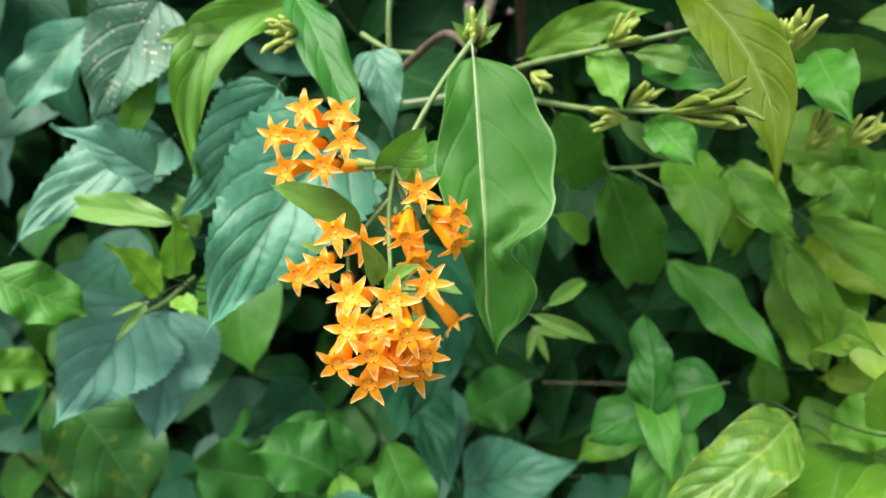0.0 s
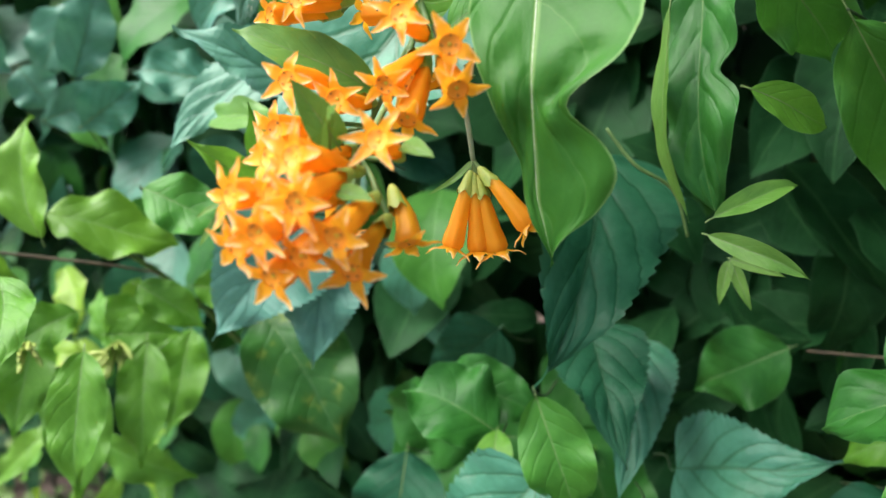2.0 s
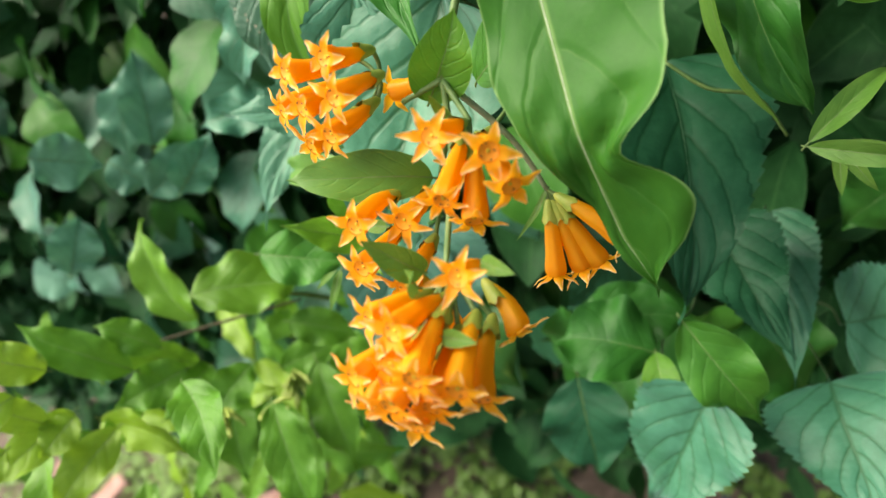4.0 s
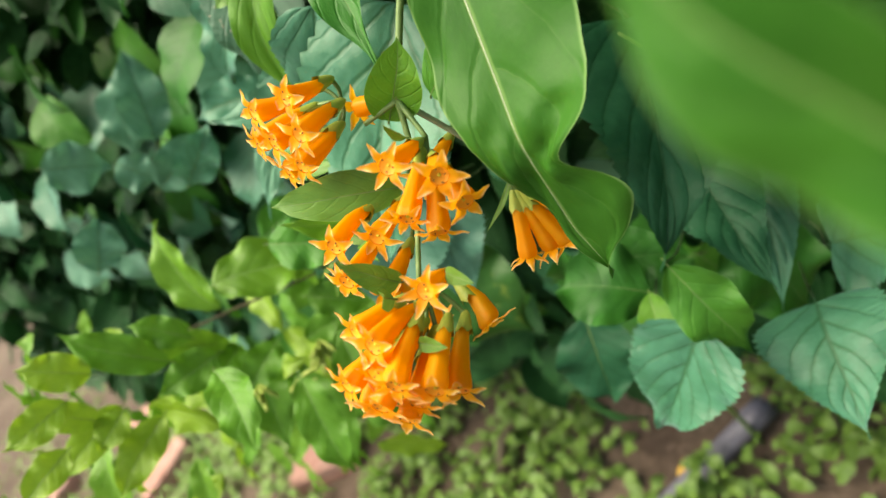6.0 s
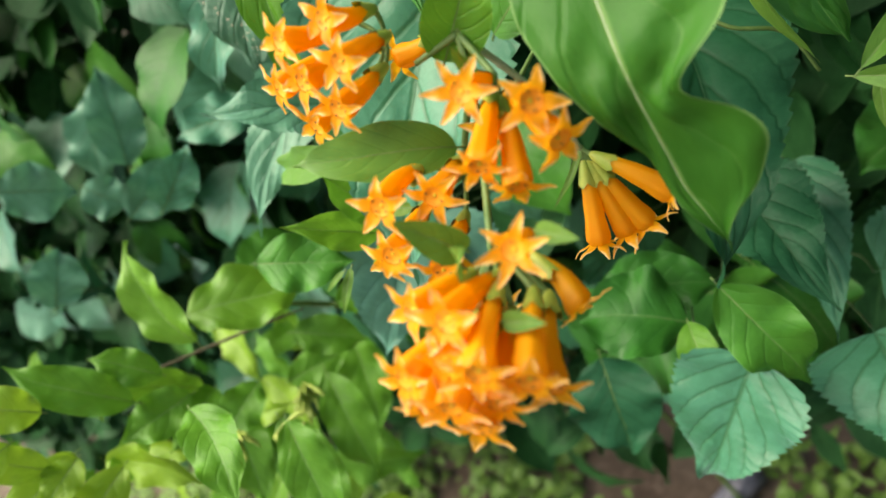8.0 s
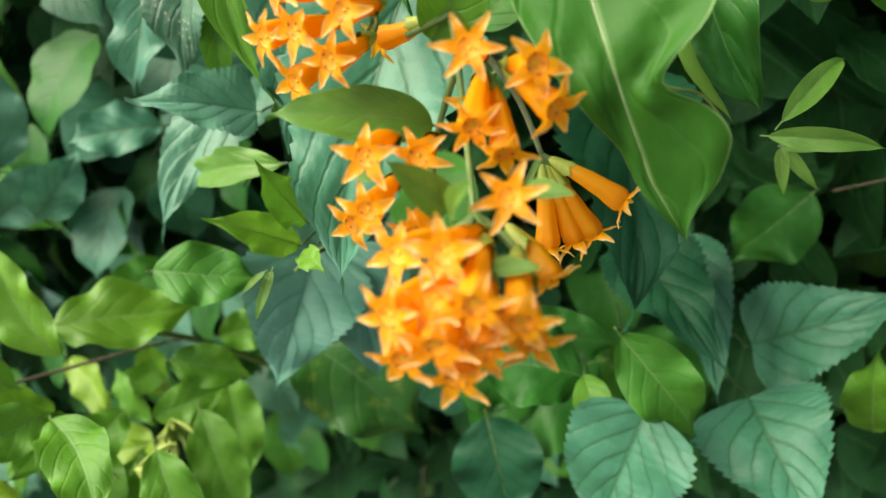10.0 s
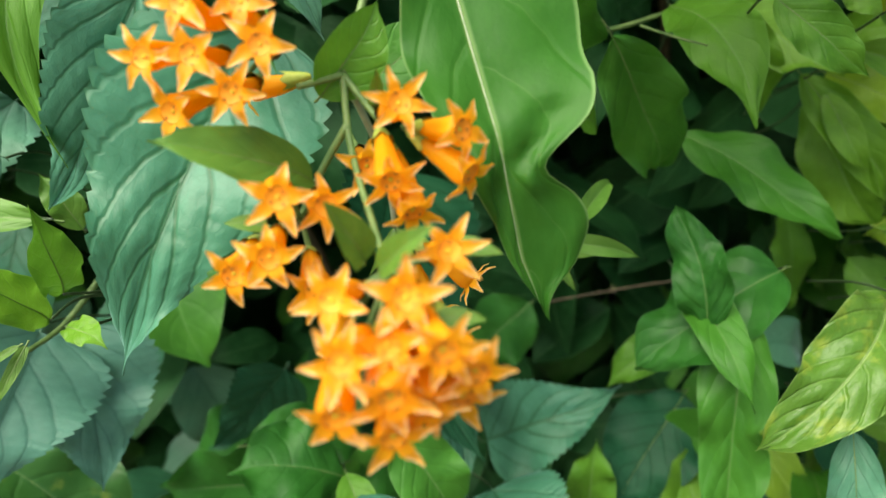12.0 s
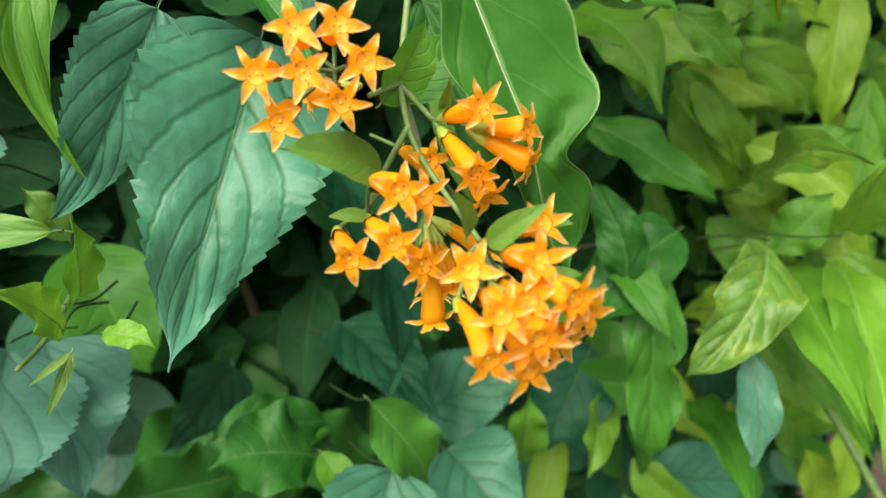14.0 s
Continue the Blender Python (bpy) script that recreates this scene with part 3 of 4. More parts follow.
    for v in bm.verts:
        v.co += Vector([rnd.uniform(-1, 1) for _ in range(3)]) * 0.0012
    me = bpy.data.meshes.new("brick")
    bm.to_mesh(me)
    bm.free()
    return me


def clay_material():
    mat, nt = node_material("worn_clay")
    a, b = fine_noise(nt, 22, 5.0), fine_noise(nt, 260, 4.0)
    color = mix(nt, ramp(nt, a, 0.3, 0.7), (0.36, 0.17, 0.13), (0.46, 0.29, 0.24))
    color = mix(nt, maths(nt, 'MULTIPLY', b, 0.5), color, (0.22, 0.13, 0.10))
    finish(nt, color, 0.85, b, 0.6, 0.002)
    return mat


CLAY = clay_material()
for k, (bx, by, turn, words) in enumerate(BRICKS):
    me = brick_mesh(60 + k)
    me.materials.append(CLAY)
    ob = new("brick", me)
    ob.matrix_world = pose(bx, by, 0.028, 2, -2, turn)
    tagged(ob, words, "brick", "bricks on the ground")


def pipe_mesh():
    """Hollow pipe along +x with a thicker collar at its end."""
    rings = [(0.0, 0.014), (0.0, 0.017), (0.235, 0.017), (0.237, 0.020), (0.275, 0.020), (0.275, 0.015), (0.02, 0.014)]
    verts, faces, sides = [], [], 24
    for x, r in rings:
        for k in range(sides):
            a = 2 * math.pi * k / sides
            verts.append((x, r * math.cos(a), r * math.sin(a)))
    for i in range(len(rings)):
        for k in range(sides):
            q, n = (k + 1) % sides, (i + 1) % len(rings)
            faces.append((i * sides + k, n * sides + k, n * sides + q, i * sides + q))
    return mesh_of("garden_pipe", verts, faces, None, (stem_material("grey_plastic", (0.10, 0.10, 0.13), (0.18, 0.18, 0.22), 0.5),), None)


pipe = new("garden_pipe", pipe_mesh())
pipe.matrix_world = pose(-0.50, 0.435, 0.030, 0, 0, 50)
tagged(pipe, "grey plastic pipe lying on bare soil", "pipe")
v, f, u = blade("ovate", 0.05, 0.028, 0.12, 0.3, 0.05, 777)
fallen = new("fallen_leaf", mesh_of("fallen_leaf", v, f, u, (stem_material("dry_leaf", (0.50, 0.28, 0.03), (0.62, 0.40, 0.06), 0.6),)))
fallen.matrix_world = pose(-0.455, 0.53, 0.016, 6, -4, 35)
tagged(fallen, "fallen dry yellow leaf lying on the soil", "leaf")
dry = new("dry_stalk", tube_mesh("dry_stalk", [(-0.80, 0.52, 0.02), (-0.79, 0.57, 0.06), (-0.77, 0.62, 0.055), (-0.76, 0.68, 0.02)], [0.010, 0.011, 0.009, 0.006], BARK))
tagged(dry, "dry brown stalk lying among the weeds", "stalk")


def fill_place(rnd):
    """The body of the hedge behind the near leaves."""
    x, z = rnd.uniform(-1.9, 0.85), rnd.uniform(0.08, 1.42)
    front = 0.44 + 0.05 * noise.noise(Vector((x * 4, z * 4, 3.1))) + max(0, -x - 0.5) * 0.05
    y = front + abs(rnd.gauss(0, 0.17))
    low = 0.50 if x < -0.15 else 0.50 - (x + 0.15) * 0.9
    top = 1.22 + 0.22 * noise.noise(Vector((x * 2.2, 7.0, y * 2.0)))
    if z > top + rnd.uniform(-0.06, 0.06) or x < -1.65 + 0.25 * noise.noise(Vector((z * 3, 2.0, y * 3))):
        return None
    if y > 0.70 and z > 0.1:
        low = 0.1
    if z < low + rnd.uniform(-0.12, 0.08) or x > 0.80 - 0.45 * max(0, 0.9 - z) + rnd.uniform(-0.05, 0.05):
        return None
    return (x, y, z), (rnd.uniform(-1.0, 1.0), -1.0 + rnd.uniform(-0.2, 0.8), rnd.uniform(-0.3, 1.3))


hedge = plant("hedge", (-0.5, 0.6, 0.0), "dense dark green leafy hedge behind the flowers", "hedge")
tagged(hang(new("foliage", scattered_leaves("foliage", 20000, fill_place, 0.068, SHADED_HEDGE, 21)), hedge, Matrix.Identity(4)), kind="stuff")
near = random.Random(31)
PROTOS = []
for k in range(12):
    v, f, u = blade("smooth", 1.0, near.uniform(0.5, 0.72), near.uniform(0.02, 0.14), near.uniform(0.05, 0.35), near.uniform(-0.08, 0.08), 900 + k, 16, 4)
    rods = rib_and_stalk(v, u, 4, 16, 1.0, 0.5, 0.12)
    PROTOS.append(mesh_of("leaf", v, f + rods, u, (LEAVES[1 if k % 3 else 2],), None))
ROUND_PROTOS = []
for k in range(10):
    v, f, u = blade("smooth", 1.0, near.uniform(0.62, 0.85), near.uniform(0.02, 0.14), near.uniform(0.05, 0.3), near.uniform(-0.08, 0.08), 930 + k, 16, 4)
    rods = rib_and_stalk(v, u, 4, 16, 1.0, 0.5, 0.12)
    ROUND_PROTOS.append(mesh_of("leaf", v, f + rods, u, ((SHEEN_PALE, SHADED_TEAL, LEAVES[0], LEAVES[2], LEAVES[1])[k % 5],), None))
LIGHT_PROTOS = []
for k in range(8):
    v, f, u = blade("ovate", 1.0, near.uniform(0.32, 0.44), near.uniform(0.02, 0.14), near.uniform(0.1, 0.4), near.uniform(-0.08, 0.08), 950 + k, 18, 4)
    rods = rib_and_stalk(v, u, 4, 18, 1.0, 0.4, 0.12)
    LIGHT_PROTOS.append(mesh_of("leaf", v, f + rods, u, (LEAVES[3 + k % 3],), None))


def scatter(parent, protos, count, low, high, size, seed, down=(0, 0, -1)):
    """Single leaves spread through a box, hanging at varied slants with the face to the open side."""
    rnd = random.Random(seed)
    for _ in range(count):
        p = Vector([rnd.uniform(a, b) for a, b in zip(low, high)])
        out = Vector((rnd.uniform(-0.8, 0.8), -1.0, rnd.uniform(-0.1, 1.1))).normalized()
        way = Vector(down) + Vector((rnd.uniform(-0.9, 0.9), rnd.uniform(-0.5, 0.5), rnd.uniform(-0.4, 0.8)))
        x = (way - out * way.dot(out)).normalized()
        m = Matrix.Translation(p) @ Matrix((x, out.cross(x), out)).transposed().to_4x4() @ Matrix.Scale(size * rnd.uniform(0.7, 1.2), 4)
        hang(new("leaf", protos[rnd.randrange(len(protos))]), parent, m)


scatter(hedge, ROUND_PROTOS, 210, (-0.80, 0.38, 0.62), (-0.12, 0.50, 1.14), 0.058, 41)
scatter(hedge, PROTOS, 70, (-0.12, 0.46, 0.55), (0.30, 0.56, 1.10), 0.07, 42)
twigs = random.Random(5)
for k in range(26):
    x = -1.7 + k * 0.085
    foot = (x + twigs.uniform(-0.1, 0.1), 0.75 + twigs.uniform(-0.06, 0.1), -0.01)
    stem(hedge, [foot, (x, 0.74, 0.4), (x + twigs.uniform(-0.1, 0.1), 0.66, 0.8), (x + twigs.uniform(-0.2, 0.2), 0.6, 1.25)], [0.006, 0.005, 0.003, 0.0015], BARK)

# ---- the flowering branch ----
branch = plant("flowering_branch", (0.06, 0.62, 0.0), "hanging branch with star-shaped orange flower clusters", "flower")
stem(branch, [(0.06, 0.62, -0.01), (0.07, 0.60, 0.5), (0.04, 0.42, 0.97), (0.012, 0.238, 0.985)], [0.006, 0.005, 0.003, 0.0020], BARK, "main_stem")
stem(branch, [(0.012, 0.238, 0.985), (0.000, 0.224, 0.970), (-0.012, 0.206, 0.950)], [0.0011, 0.0009, 0.0008], GREEN_STEM)
stem(branch, [(-0.012, 0.206, 0.950), (-0.013, 0.196, 0.938), (-0.0099, 0.1705, 0.9265)], [0.0008, 0.0007, 0.0006], GREEN_STEM)
stem(branch, [(-0.012, 0.206, 0.950), (-0.0204, 0.2012, 0.9505)], [0.0008, 0.0006], GREEN_STEM)
stem(branch, [(-0.012, 0.206, 0.950), (-0.0071, 0.1997, 0.942)], [0.0008, 0.0006], GREEN_STEM)
stem(branch, [(-0.013, 0.200, 0.942), (-0.020, 0.199, 0.934), (-0.0258, 0.1976, 0.9262)], [0.0008, 0.0007, 0.0006], GREEN_STEM)
stem(branch, [(-0.012, 0.206, 0.950), (-0.008, 0.210, 0.930), (-0.0086, 0.2121, 0.9133)], [0.0008, 0.0007, 0.0006], PALE_STEM)
leaf(branch, "big", (0.0110, 0.2309, 0.9796), (0.0156, 0.1878, 0.8987), 0.0352, 0, 0.10, 0.10, 0, 0.2)
leaf(branch, "smooth", (-0.0214, 0.1962, 0.9336), (-0.0421, 0.1800, 0.9515), 0.0118, 8, 0.08, 0.18, 0, 0.5, mat=BRANCH)
leaf(branch, "smooth", (-0.0172, 0.2047, 0.9470), (-0.0022, 0.2100, 0.9606), 0.0130, 30, 0.04, 0.4, 0, 0.5, mat=LEAVES[3])
leaf(branch, "smooth", (-0.0107, 0.2145, 0.9435), (0.0113, 0.2179, 0.9537), 0.0135, -12, 0.05, 0.2, 0, 0.4, mat=LEAVES[2])
leaf(branch, "bract", (-0.0131, 0.1695, 0.9289), (-0.0168, 0.1651, 0.9424), 0.0066, 0, 0.05, 0.35, 0, 0.8)
leaf(branch, "bract", (-0.0109, 0.1640, 0.9299), (-0.0016, 0.1570, 0.9391), 0.0050, 0, 0.05, 0.35, 0, 0.8)
leaf(branch, "bract", (0.0008, 0.1694, 0.9289), (0.0086, 0.1661, 0.9274), 0.0035, 0, 0.05, 0.3, 0, 0.8)
leaf(branch, "bract", (-0.0040, 0.1555, 0.9251), (0.0034, 0.1543, 0.9238), 0.0032, 0, 0.05, 0.3, 0, 0.8)
leaf(branch, "bract", (-0.0086, 0.2121, 0.9133), (-0.0156, 0.2008, 0.9088), 0.0016, 0, -0.12, 0.3, 0, 0.8)
leaf(branch, "bract", (-0.0293, 0.1836, 0.9322), (-0.0366, 0.1843, 0.9339), 0.0032, 0, 0.05, 0.3, 0, 0.9)
leaf(branch, "bract", (-0.0071, 0.1951, 0.9462), (-0.0054, 0.1912, 0.9537), 0.0029, 0, 0.05, 0.4, 0, 0.9)
leaf(branch, "ovate", (-0.0459, 0.2962, 0.9927), (-0.0900, 0.2469, 0.9333), 0.0195, 5, 0.04, 0.3, -0.27, 0.45, mat=LEAVES[3])
leaf(branch, "ovate", (-0.0563, 0.2779, 1.0008), (-0.0231, 0.2234, 0.9495), 0.0165, 0, 0.05, 0.25, 0, 0.4, mat=LEAVES[1])
leaf(branch, "lance", (-0.0792, 0.2717, 0.9830), (-0.1022, 0.2630, 0.9825), 0.0082, 0, 0.06, 0.2, 0, 0.5, mat=BRANCH)
node = (-0.0258, 0.2055, 0.9560)
flower(branch, node, (-0.0342, 0.1922, 0.9695), FACE_UPPER)
flower(branch, node, (-0.0253, 0.1946, 0.9678), FACE_UPPER)
flower(branch, node, (-0.0430, 0.1928, 0.9622), FACE_UPPER)
flower(branch, node, (-0.0346, 0.1899, 0.9617), FACE_UPPER)
flower(branch, node, (-0.0229, 0.1877, 0.9617), FACE_UPPER)
flower(branch, node, (-0.0293, 0.1865, 0.9552), FACE_UPPER)
flower(branch, node, (-0.0410, 0.1910, 0.9527), FACE_UPPER)
node = (-0.0200, 0.2135, 0.9491)
flower(branch, node, (-0.0315, 0.2133, 0.9493))
node = (-0.0071, 0.1997, 0.9420)
flower(branch, node, (-0.0027, 0.1815, 0.9498))
node = (-0.0030, 0.1939, 0.9417)
flower(branch, node, (0.0067, 0.1812, 0.9434))
flower(branch, node, (0.0068, 0.1812, 0.9353))
node = (-0.0071, 0.1997, 0.9420)
flower(branch, node, (-0.0066, 0.1782, 0.9379))
flower(branch, node, (-0.0040, 0.1795, 0.9309))
node = (-0.0258, 0.1976, 0.9262)
flower(branch, node, (-0.0242, 0.1724, 0.9413), FACE_MIDDLE)
flower(branch, node, (-0.0179, 0.1776, 0.9362), FACE_MIDDLE)
flower(branch, node, (-0.0354, 0.1751, 0.9282), FACE_MIDDLE)
flower(branch, node, (-0.0276, 0.1696, 0.9328), FACE_MIDDLE)
flower(branch, node, (-0.0222, 0.1708, 0.9249), FACE_MIDDLE)
node = (-0.0099, 0.1705, 0.9265)
flower(branch, node, (-0.0180, 0.1559, 0.9312), FACE_TOP, 0.0006)
flower(branch, node, (-0.0072, 0.1501, 0.9328), FACE_TOP, 0.0006)
flower(branch, node, (-0.0172, 0.1448, 0.9281), FACE_TOP, 0.0006)
flower(branch, node, (-0.0117, 0.1427, 0.9224), FACE_LOWER, 0.0006)
flower(branch, node, (-0.0200, 0.1452, 0.9189), FACE_LOWER, 0.0006)
flower(branch, node, (-0.0037, 0.1444, 0.9269), FACE_LOWER, 0.0006)
flower(branch, node, (0.0002, 0.1468, 0.9205), FACE_LOWER, 0.0006)
flower(branch, node, (-0.0129, 0.1445, 0.9139), FACE_LOWER, 0.0006)
flower(branch, node, (0.0002, 0.1628, 0.9316), FACE_TOP, 0.0006)
flower(branch, node, (-0.0021, 0.1517, 0.9123), FACE_LOWER, 0.0006)
flower(branch, node, (-0.0110, 0.1475, 0.9275), FACE_TOP, 0.0006)
flower(branch, node, (-0.0075, 0.1462, 0.9170), FACE_LOWER, 0.0006)
node = (-0.0079, 0.1761, 0.9191)
flower(branch, node, (-0.0023, 0.1695, 0.9100))
node = (-0.0221, 0.1761, 0.9267)
flower(branch, node, (-0.0211, 0.1736, 0.9095))
node = (-0.0086, 0.2121, 0.9133)
flower(branch, node, (-0.0127, 0.2024, 0.8950), None, 0.0022)
flower(branch, node, (-0.0074, 0.2058, 0.8928), None, 0.0022)
flower(branch, node, (-0.0034, 0.2076, 0.8922), None, 0.0022)
flower(branch, node, (0.0057, 0.2070, 0.8989), None, 0.0022)
node = (-0.0147, 0.2310, 0.9298)
flower(branch, node, (-0.0107, 0.1943, 0.9352))

# ---- shrub with saw-edged leaves ----
nettle = plant("saw_leaved_shrub", (-0.08, 0.52, 0.0), "shrub with large blue-green saw-edged leaves", "shrub")
stem(nettle, [(-0.08, 0.52, -0.01), (-0.06, 0.50, 0.4), (-0.06, 0.46, 0.75), (-0.08, 0.40, 0.90)], [0.006, 0.005, 0.0035, 0.002], BARK, "main_stem")
leaf(nettle, "serr", (-0.0259, 0.2774, 0.9769), (-0.0185, 0.2635, 0.9464), 0.0180, 0, 0.05, 0.2, 0, 0.0, mat=SHEEN_PALE)
leaf(nettle, "serr", (-0.0347, 0.2559, 0.9532), (-0.0817, 0.2136, 0.8889), 0.0520, 8, 0.08, 0.22, 0, 0.05)
leaf(nettle, "serr", (-0.0575, 0.2530, 0.9664), (-0.0992, 0.2571, 0.9132), 0.0273, 10, 0.06, 0.28, 0, 0.05)
leaf(nettle, "serr", (-0.1175, 0.3071, 0.9936), (-0.1468, 0.2893, 0.9441), 0.0396, 25, 0.05, 0.28, 0, 0.2, mat=LEAVES[6])
leaf(nettle, "serr", (-0.1168, 0.2768, 0.9286), (-0.1413, 0.2530, 0.9522), 0.0254, 22, 0.06, 0.28, 0, 0.0, mat=SHEEN_PALE)
leaf(nettle, "serr", (-0.1212, 0.3066, 0.9376), (-0.1694, 0.2513, 0.9079), 0.0348, 18, 0.08, 0.2, 0, 0.0, mat=SHEEN_PALE)
leaf(nettle, "serr", (-0.1353, 0.2848, 0.8653), (-0.1591, 0.2431, 0.8307), 0.0520, -6, 0.03, 0.22, 0, 0.05, mat=SHEEN_BLUE)
leaf(nettle, "serr", (-0.1265, 0.2917, 0.8601), (-0.1297, 0.2668, 0.8060), 0.0480, 6, 0.03, 0.18, 0, 0.05, mat=SHEEN_BLUE)
leaf(nettle, "serr", (-0.0125, 0.3191, 0.8847), (-0.0120, 0.2499, 0.8239), 0.0566, -35, 0.08, 0.28, 0, 0.1, mat=SHADED_TEAL)
leaf(nettle, "serr", (-0.0229, 0.3193, 0.8097), (0.0022, 0.2664, 0.7836), 0.0399, -20, 0.06, 0.2, 0, 0.05, mat=SHADED_TEAL)
leaf(nettle, "serr", (0.0098, 0.3171, 0.7457), (0.0713, 0.3028, 0.7684), 0.0437, 0, 0.06, 0.28, 0, 0.1, mat=LEAVES[0])
leaf(nettle, "serr", (-0.0240, 0.2543, 0.7828), (-0.0580, 0.2298, 0.7391), 0.0463, 0, 0.06, 0.28, 0, 0.1, mat=LEAVES[0])
leaf(nettle, "serr", (0.0063, 0.2825, 0.7510), (0.0217, 0.2302, 0.7358), 0.0506, 0, 0.06, 0.2, 0, 0.05)
leaf(nettle, "ovate", (-0.0250, 0.2635, 0.8113), (-0.0087, 0.2523, 0.7679), 0.0255, 0, 0.08, 0.15, 0, 0.35)
leaf(nettle, "ovate", (-0.0504, 0.2770, 0.7811), (-0.0896, 0.2757, 0.7994), 0.0374, 15, 0.10, 0.22, 0, 0.22)
leaf(nettle, "lance", (-0.0479, 0.2724, 0.7863), (-0.0412, 0.2475, 0.7727), 0.0148, 0, 0.08, 0.2, 0, 0.5)
leaf(nettle, "ovate", (0.0482, 0.3832, 0.7710), (0.0059, 0.3790, 0.7476), 0.0384, -20, 0.06, 0.1, 0, 0.2)
leaf(nettle, "serr", (-0.0745, 0.3370, 0.7939), (-0.1143, 0.3225, 0.7675), 0.0400, -40, 0.06, 0.1, 0, 0.0, mat=SHADED_TEAL)
leaf(nettle, "ovate", (-0.0654, 0.3427, 0.7263), (-0.1511, 0.3349, 0.7258), 0.0859, 0, 0.08, 0.1, 0, 0.2)
leaf(nettle, "ovate", (-0.0573, 0.3533, 0.6851), (-0.0673, 0.3435, 0.7338), 0.0511, 0, 0.08, 0.1, 0, 0.35)
leaf(nettle, "ovate", (-0.2040, 0.3146, 0.8033), (-0.1589, 0.2996, 0.7316), 0.0560, 0, 0.05, 0.18, 0.05, 0.22, mat=SPOTTED)
# low tints of these two: shade from the leaves above, put into colour
leaf(nettle, "ovate", (-0.0809, 0.3265, 0.7396), (-0.1471, 0.3315, 0.7465), 0.0482, -45, 0.08, 0.12, 0, 0.2)
leaf(nettle, "ovate", (-0.0524, 0.3628, 0.7227), (-0.0293, 0.3474, 0.6564), 0.0545, -25, 0.1, 0.1, 0, 0.2)
leaf(nettle, "serr", (-0.0097, 0.3421, 0.7919), (-0.0003, 0.2772, 0.7573), 0.0336, -10, 0.06, 0.2, 0, 0.05, mat=LEAVES[0])
leaf(nettle, "ovate", (0.0467, 0.2887, 0.7181), (0.0531, 0.2908, 0.7587), 0.0218, 0, 0.1, 0.2, 0, 0.5)
leaf(nettle, "ovate", (-0.1015, 0.2470, 0.8969), (-0.0903, 0.2273, 0.9289), 0.0125, 0, 0.08, 0.3, 0, 0.6)
leaf(nettle, "ovate", (-0.1065, 0.2428, 0.8918), (-0.1086, 0.2188, 0.9199), 0.0130, 0, 0.08, 0.25, 0, 0.7)
leaf(nettle, "ovate", (-0.0928, 0.2258, 0.8972), (-0.0805, 0.2163, 0.8960), 0.0078, 0, 0.08, 0.2, 0, 0.7)
leaf(nettle, "bract", (-0.0995, 0.2186, 0.8986), (-0.1085, 0.2105, 0.8881), 0.0031, 0, 0.08, 0.2, 0, 0.7)
leaf(nettle, "bract", (-0.0991, 0.2154, 0.9006), (-0.1091, 0.2128, 0.8969), 0.0019, 0, 0.08, 0.2, 0, 0.7)
leaf(nettle, "ovate", (-0.1754, 0.3712, 0.8995), (-0.1918, 0.3618, 0.9184), 0.0151, 0, 0.1, 0.2, 0, 0.6)
leaf(nettle, "lance", (-0.1235, 0.3019, 0.9701), (-0.1371, 0.2898, 0.9365), 0.0118, 0, 0.1, 0.3, 0.05, 0.6)
leaf(nettle, "ovate", (-0.1020, 0.2734, 0.9032), (-0.1089, 0.2765, 0.9215), 0.0104, 0, 0.08, 0.2, 0, 0.5, mat=BRANCH)
leaf(nettle, "ovate", (-0.0876, 0.2943, 0.7909), (-0.0389, 0.3000, 0.7778), 0.0290, 0, 0.08, 0.12, 0, 0.2)
leaf(nettle, "ovate", (0.1027, 0.3148, 0.7501), (0.0590, 0.2891, 0.7204), 0.0438, 0, 0.06, 0.1, 0, 0.1, mat=SHADED_TEAL)
leaf(nettle, "ovate", (-0.1175, 0.3019, 0.7390), (-0.1175, 0.2742, 0.6947), 0.0456, 0, 0.06, 0.1, 0, 0.1, mat=SHADED_TEAL)

# ---- shrub with long smooth leaves ----
shrub = plant("smooth_leaved_shrub", (0.15, 0.58, 0.0), "shrub with long smooth yellow-green leaves and bud clusters", "shrub")
stem(shrub, [(0.15, 0.58, -0.01), (0.16, 0.54, 0.5), (0.15, 0.45, 0.85), (0.11, 0.38, 0.98)], [0.006, 0.005, 0.003, 0.002], BARK, "main_stem")
stem(shrub, [(0.0989, 0.1161, 0.9753), (0.20, 0.135, 0.955), (0.36, 0.27, 0.90), (0.46, 0.42, 0.70), (0.44, 0.60, 0.35), (0.30, 0.60, -0.01)], [0.0010, 0.0014, 0.002, 0.003, 0.004, 0.005], GREEN_STEM, "side_stem")
leaf(shrub, "ovate", (0.0682, 0.2917, 0.9262), (0.0992, 0.3244, 0.8576), 0.0302, 0, 0.05, 0.12, 0, 0.35)
leaf(shrub, "ovate", (0.1052, 0.3335, 0.9225), (0.1094, 0.2704, 0.8985), 0.0258, 0, 0.1, 0.15, 0.05, 0.5)
leaf(shrub, "lobed", (0.0287, 0.3065, 0.9449), (0.0321, 0.2694, 0.8785), 0.0240, 12, 0.03, 0.2, 0, 0.2)
leaf(shrub, "lance", (0.0225, 0.2847, 0.9361), (0.0261, 0.2698, 0.8757), 0.0079, 50, 0.05, 0.3, 0, 0.8, mat=BRANCH)
leaf(shrub, "lance", (0.0394, 0.2433, 0.8877), (0.0572, 0.2649, 0.8900), 0.0064, 10, 0.05, 0.4, 0, 0.6, mat=BRANCH)
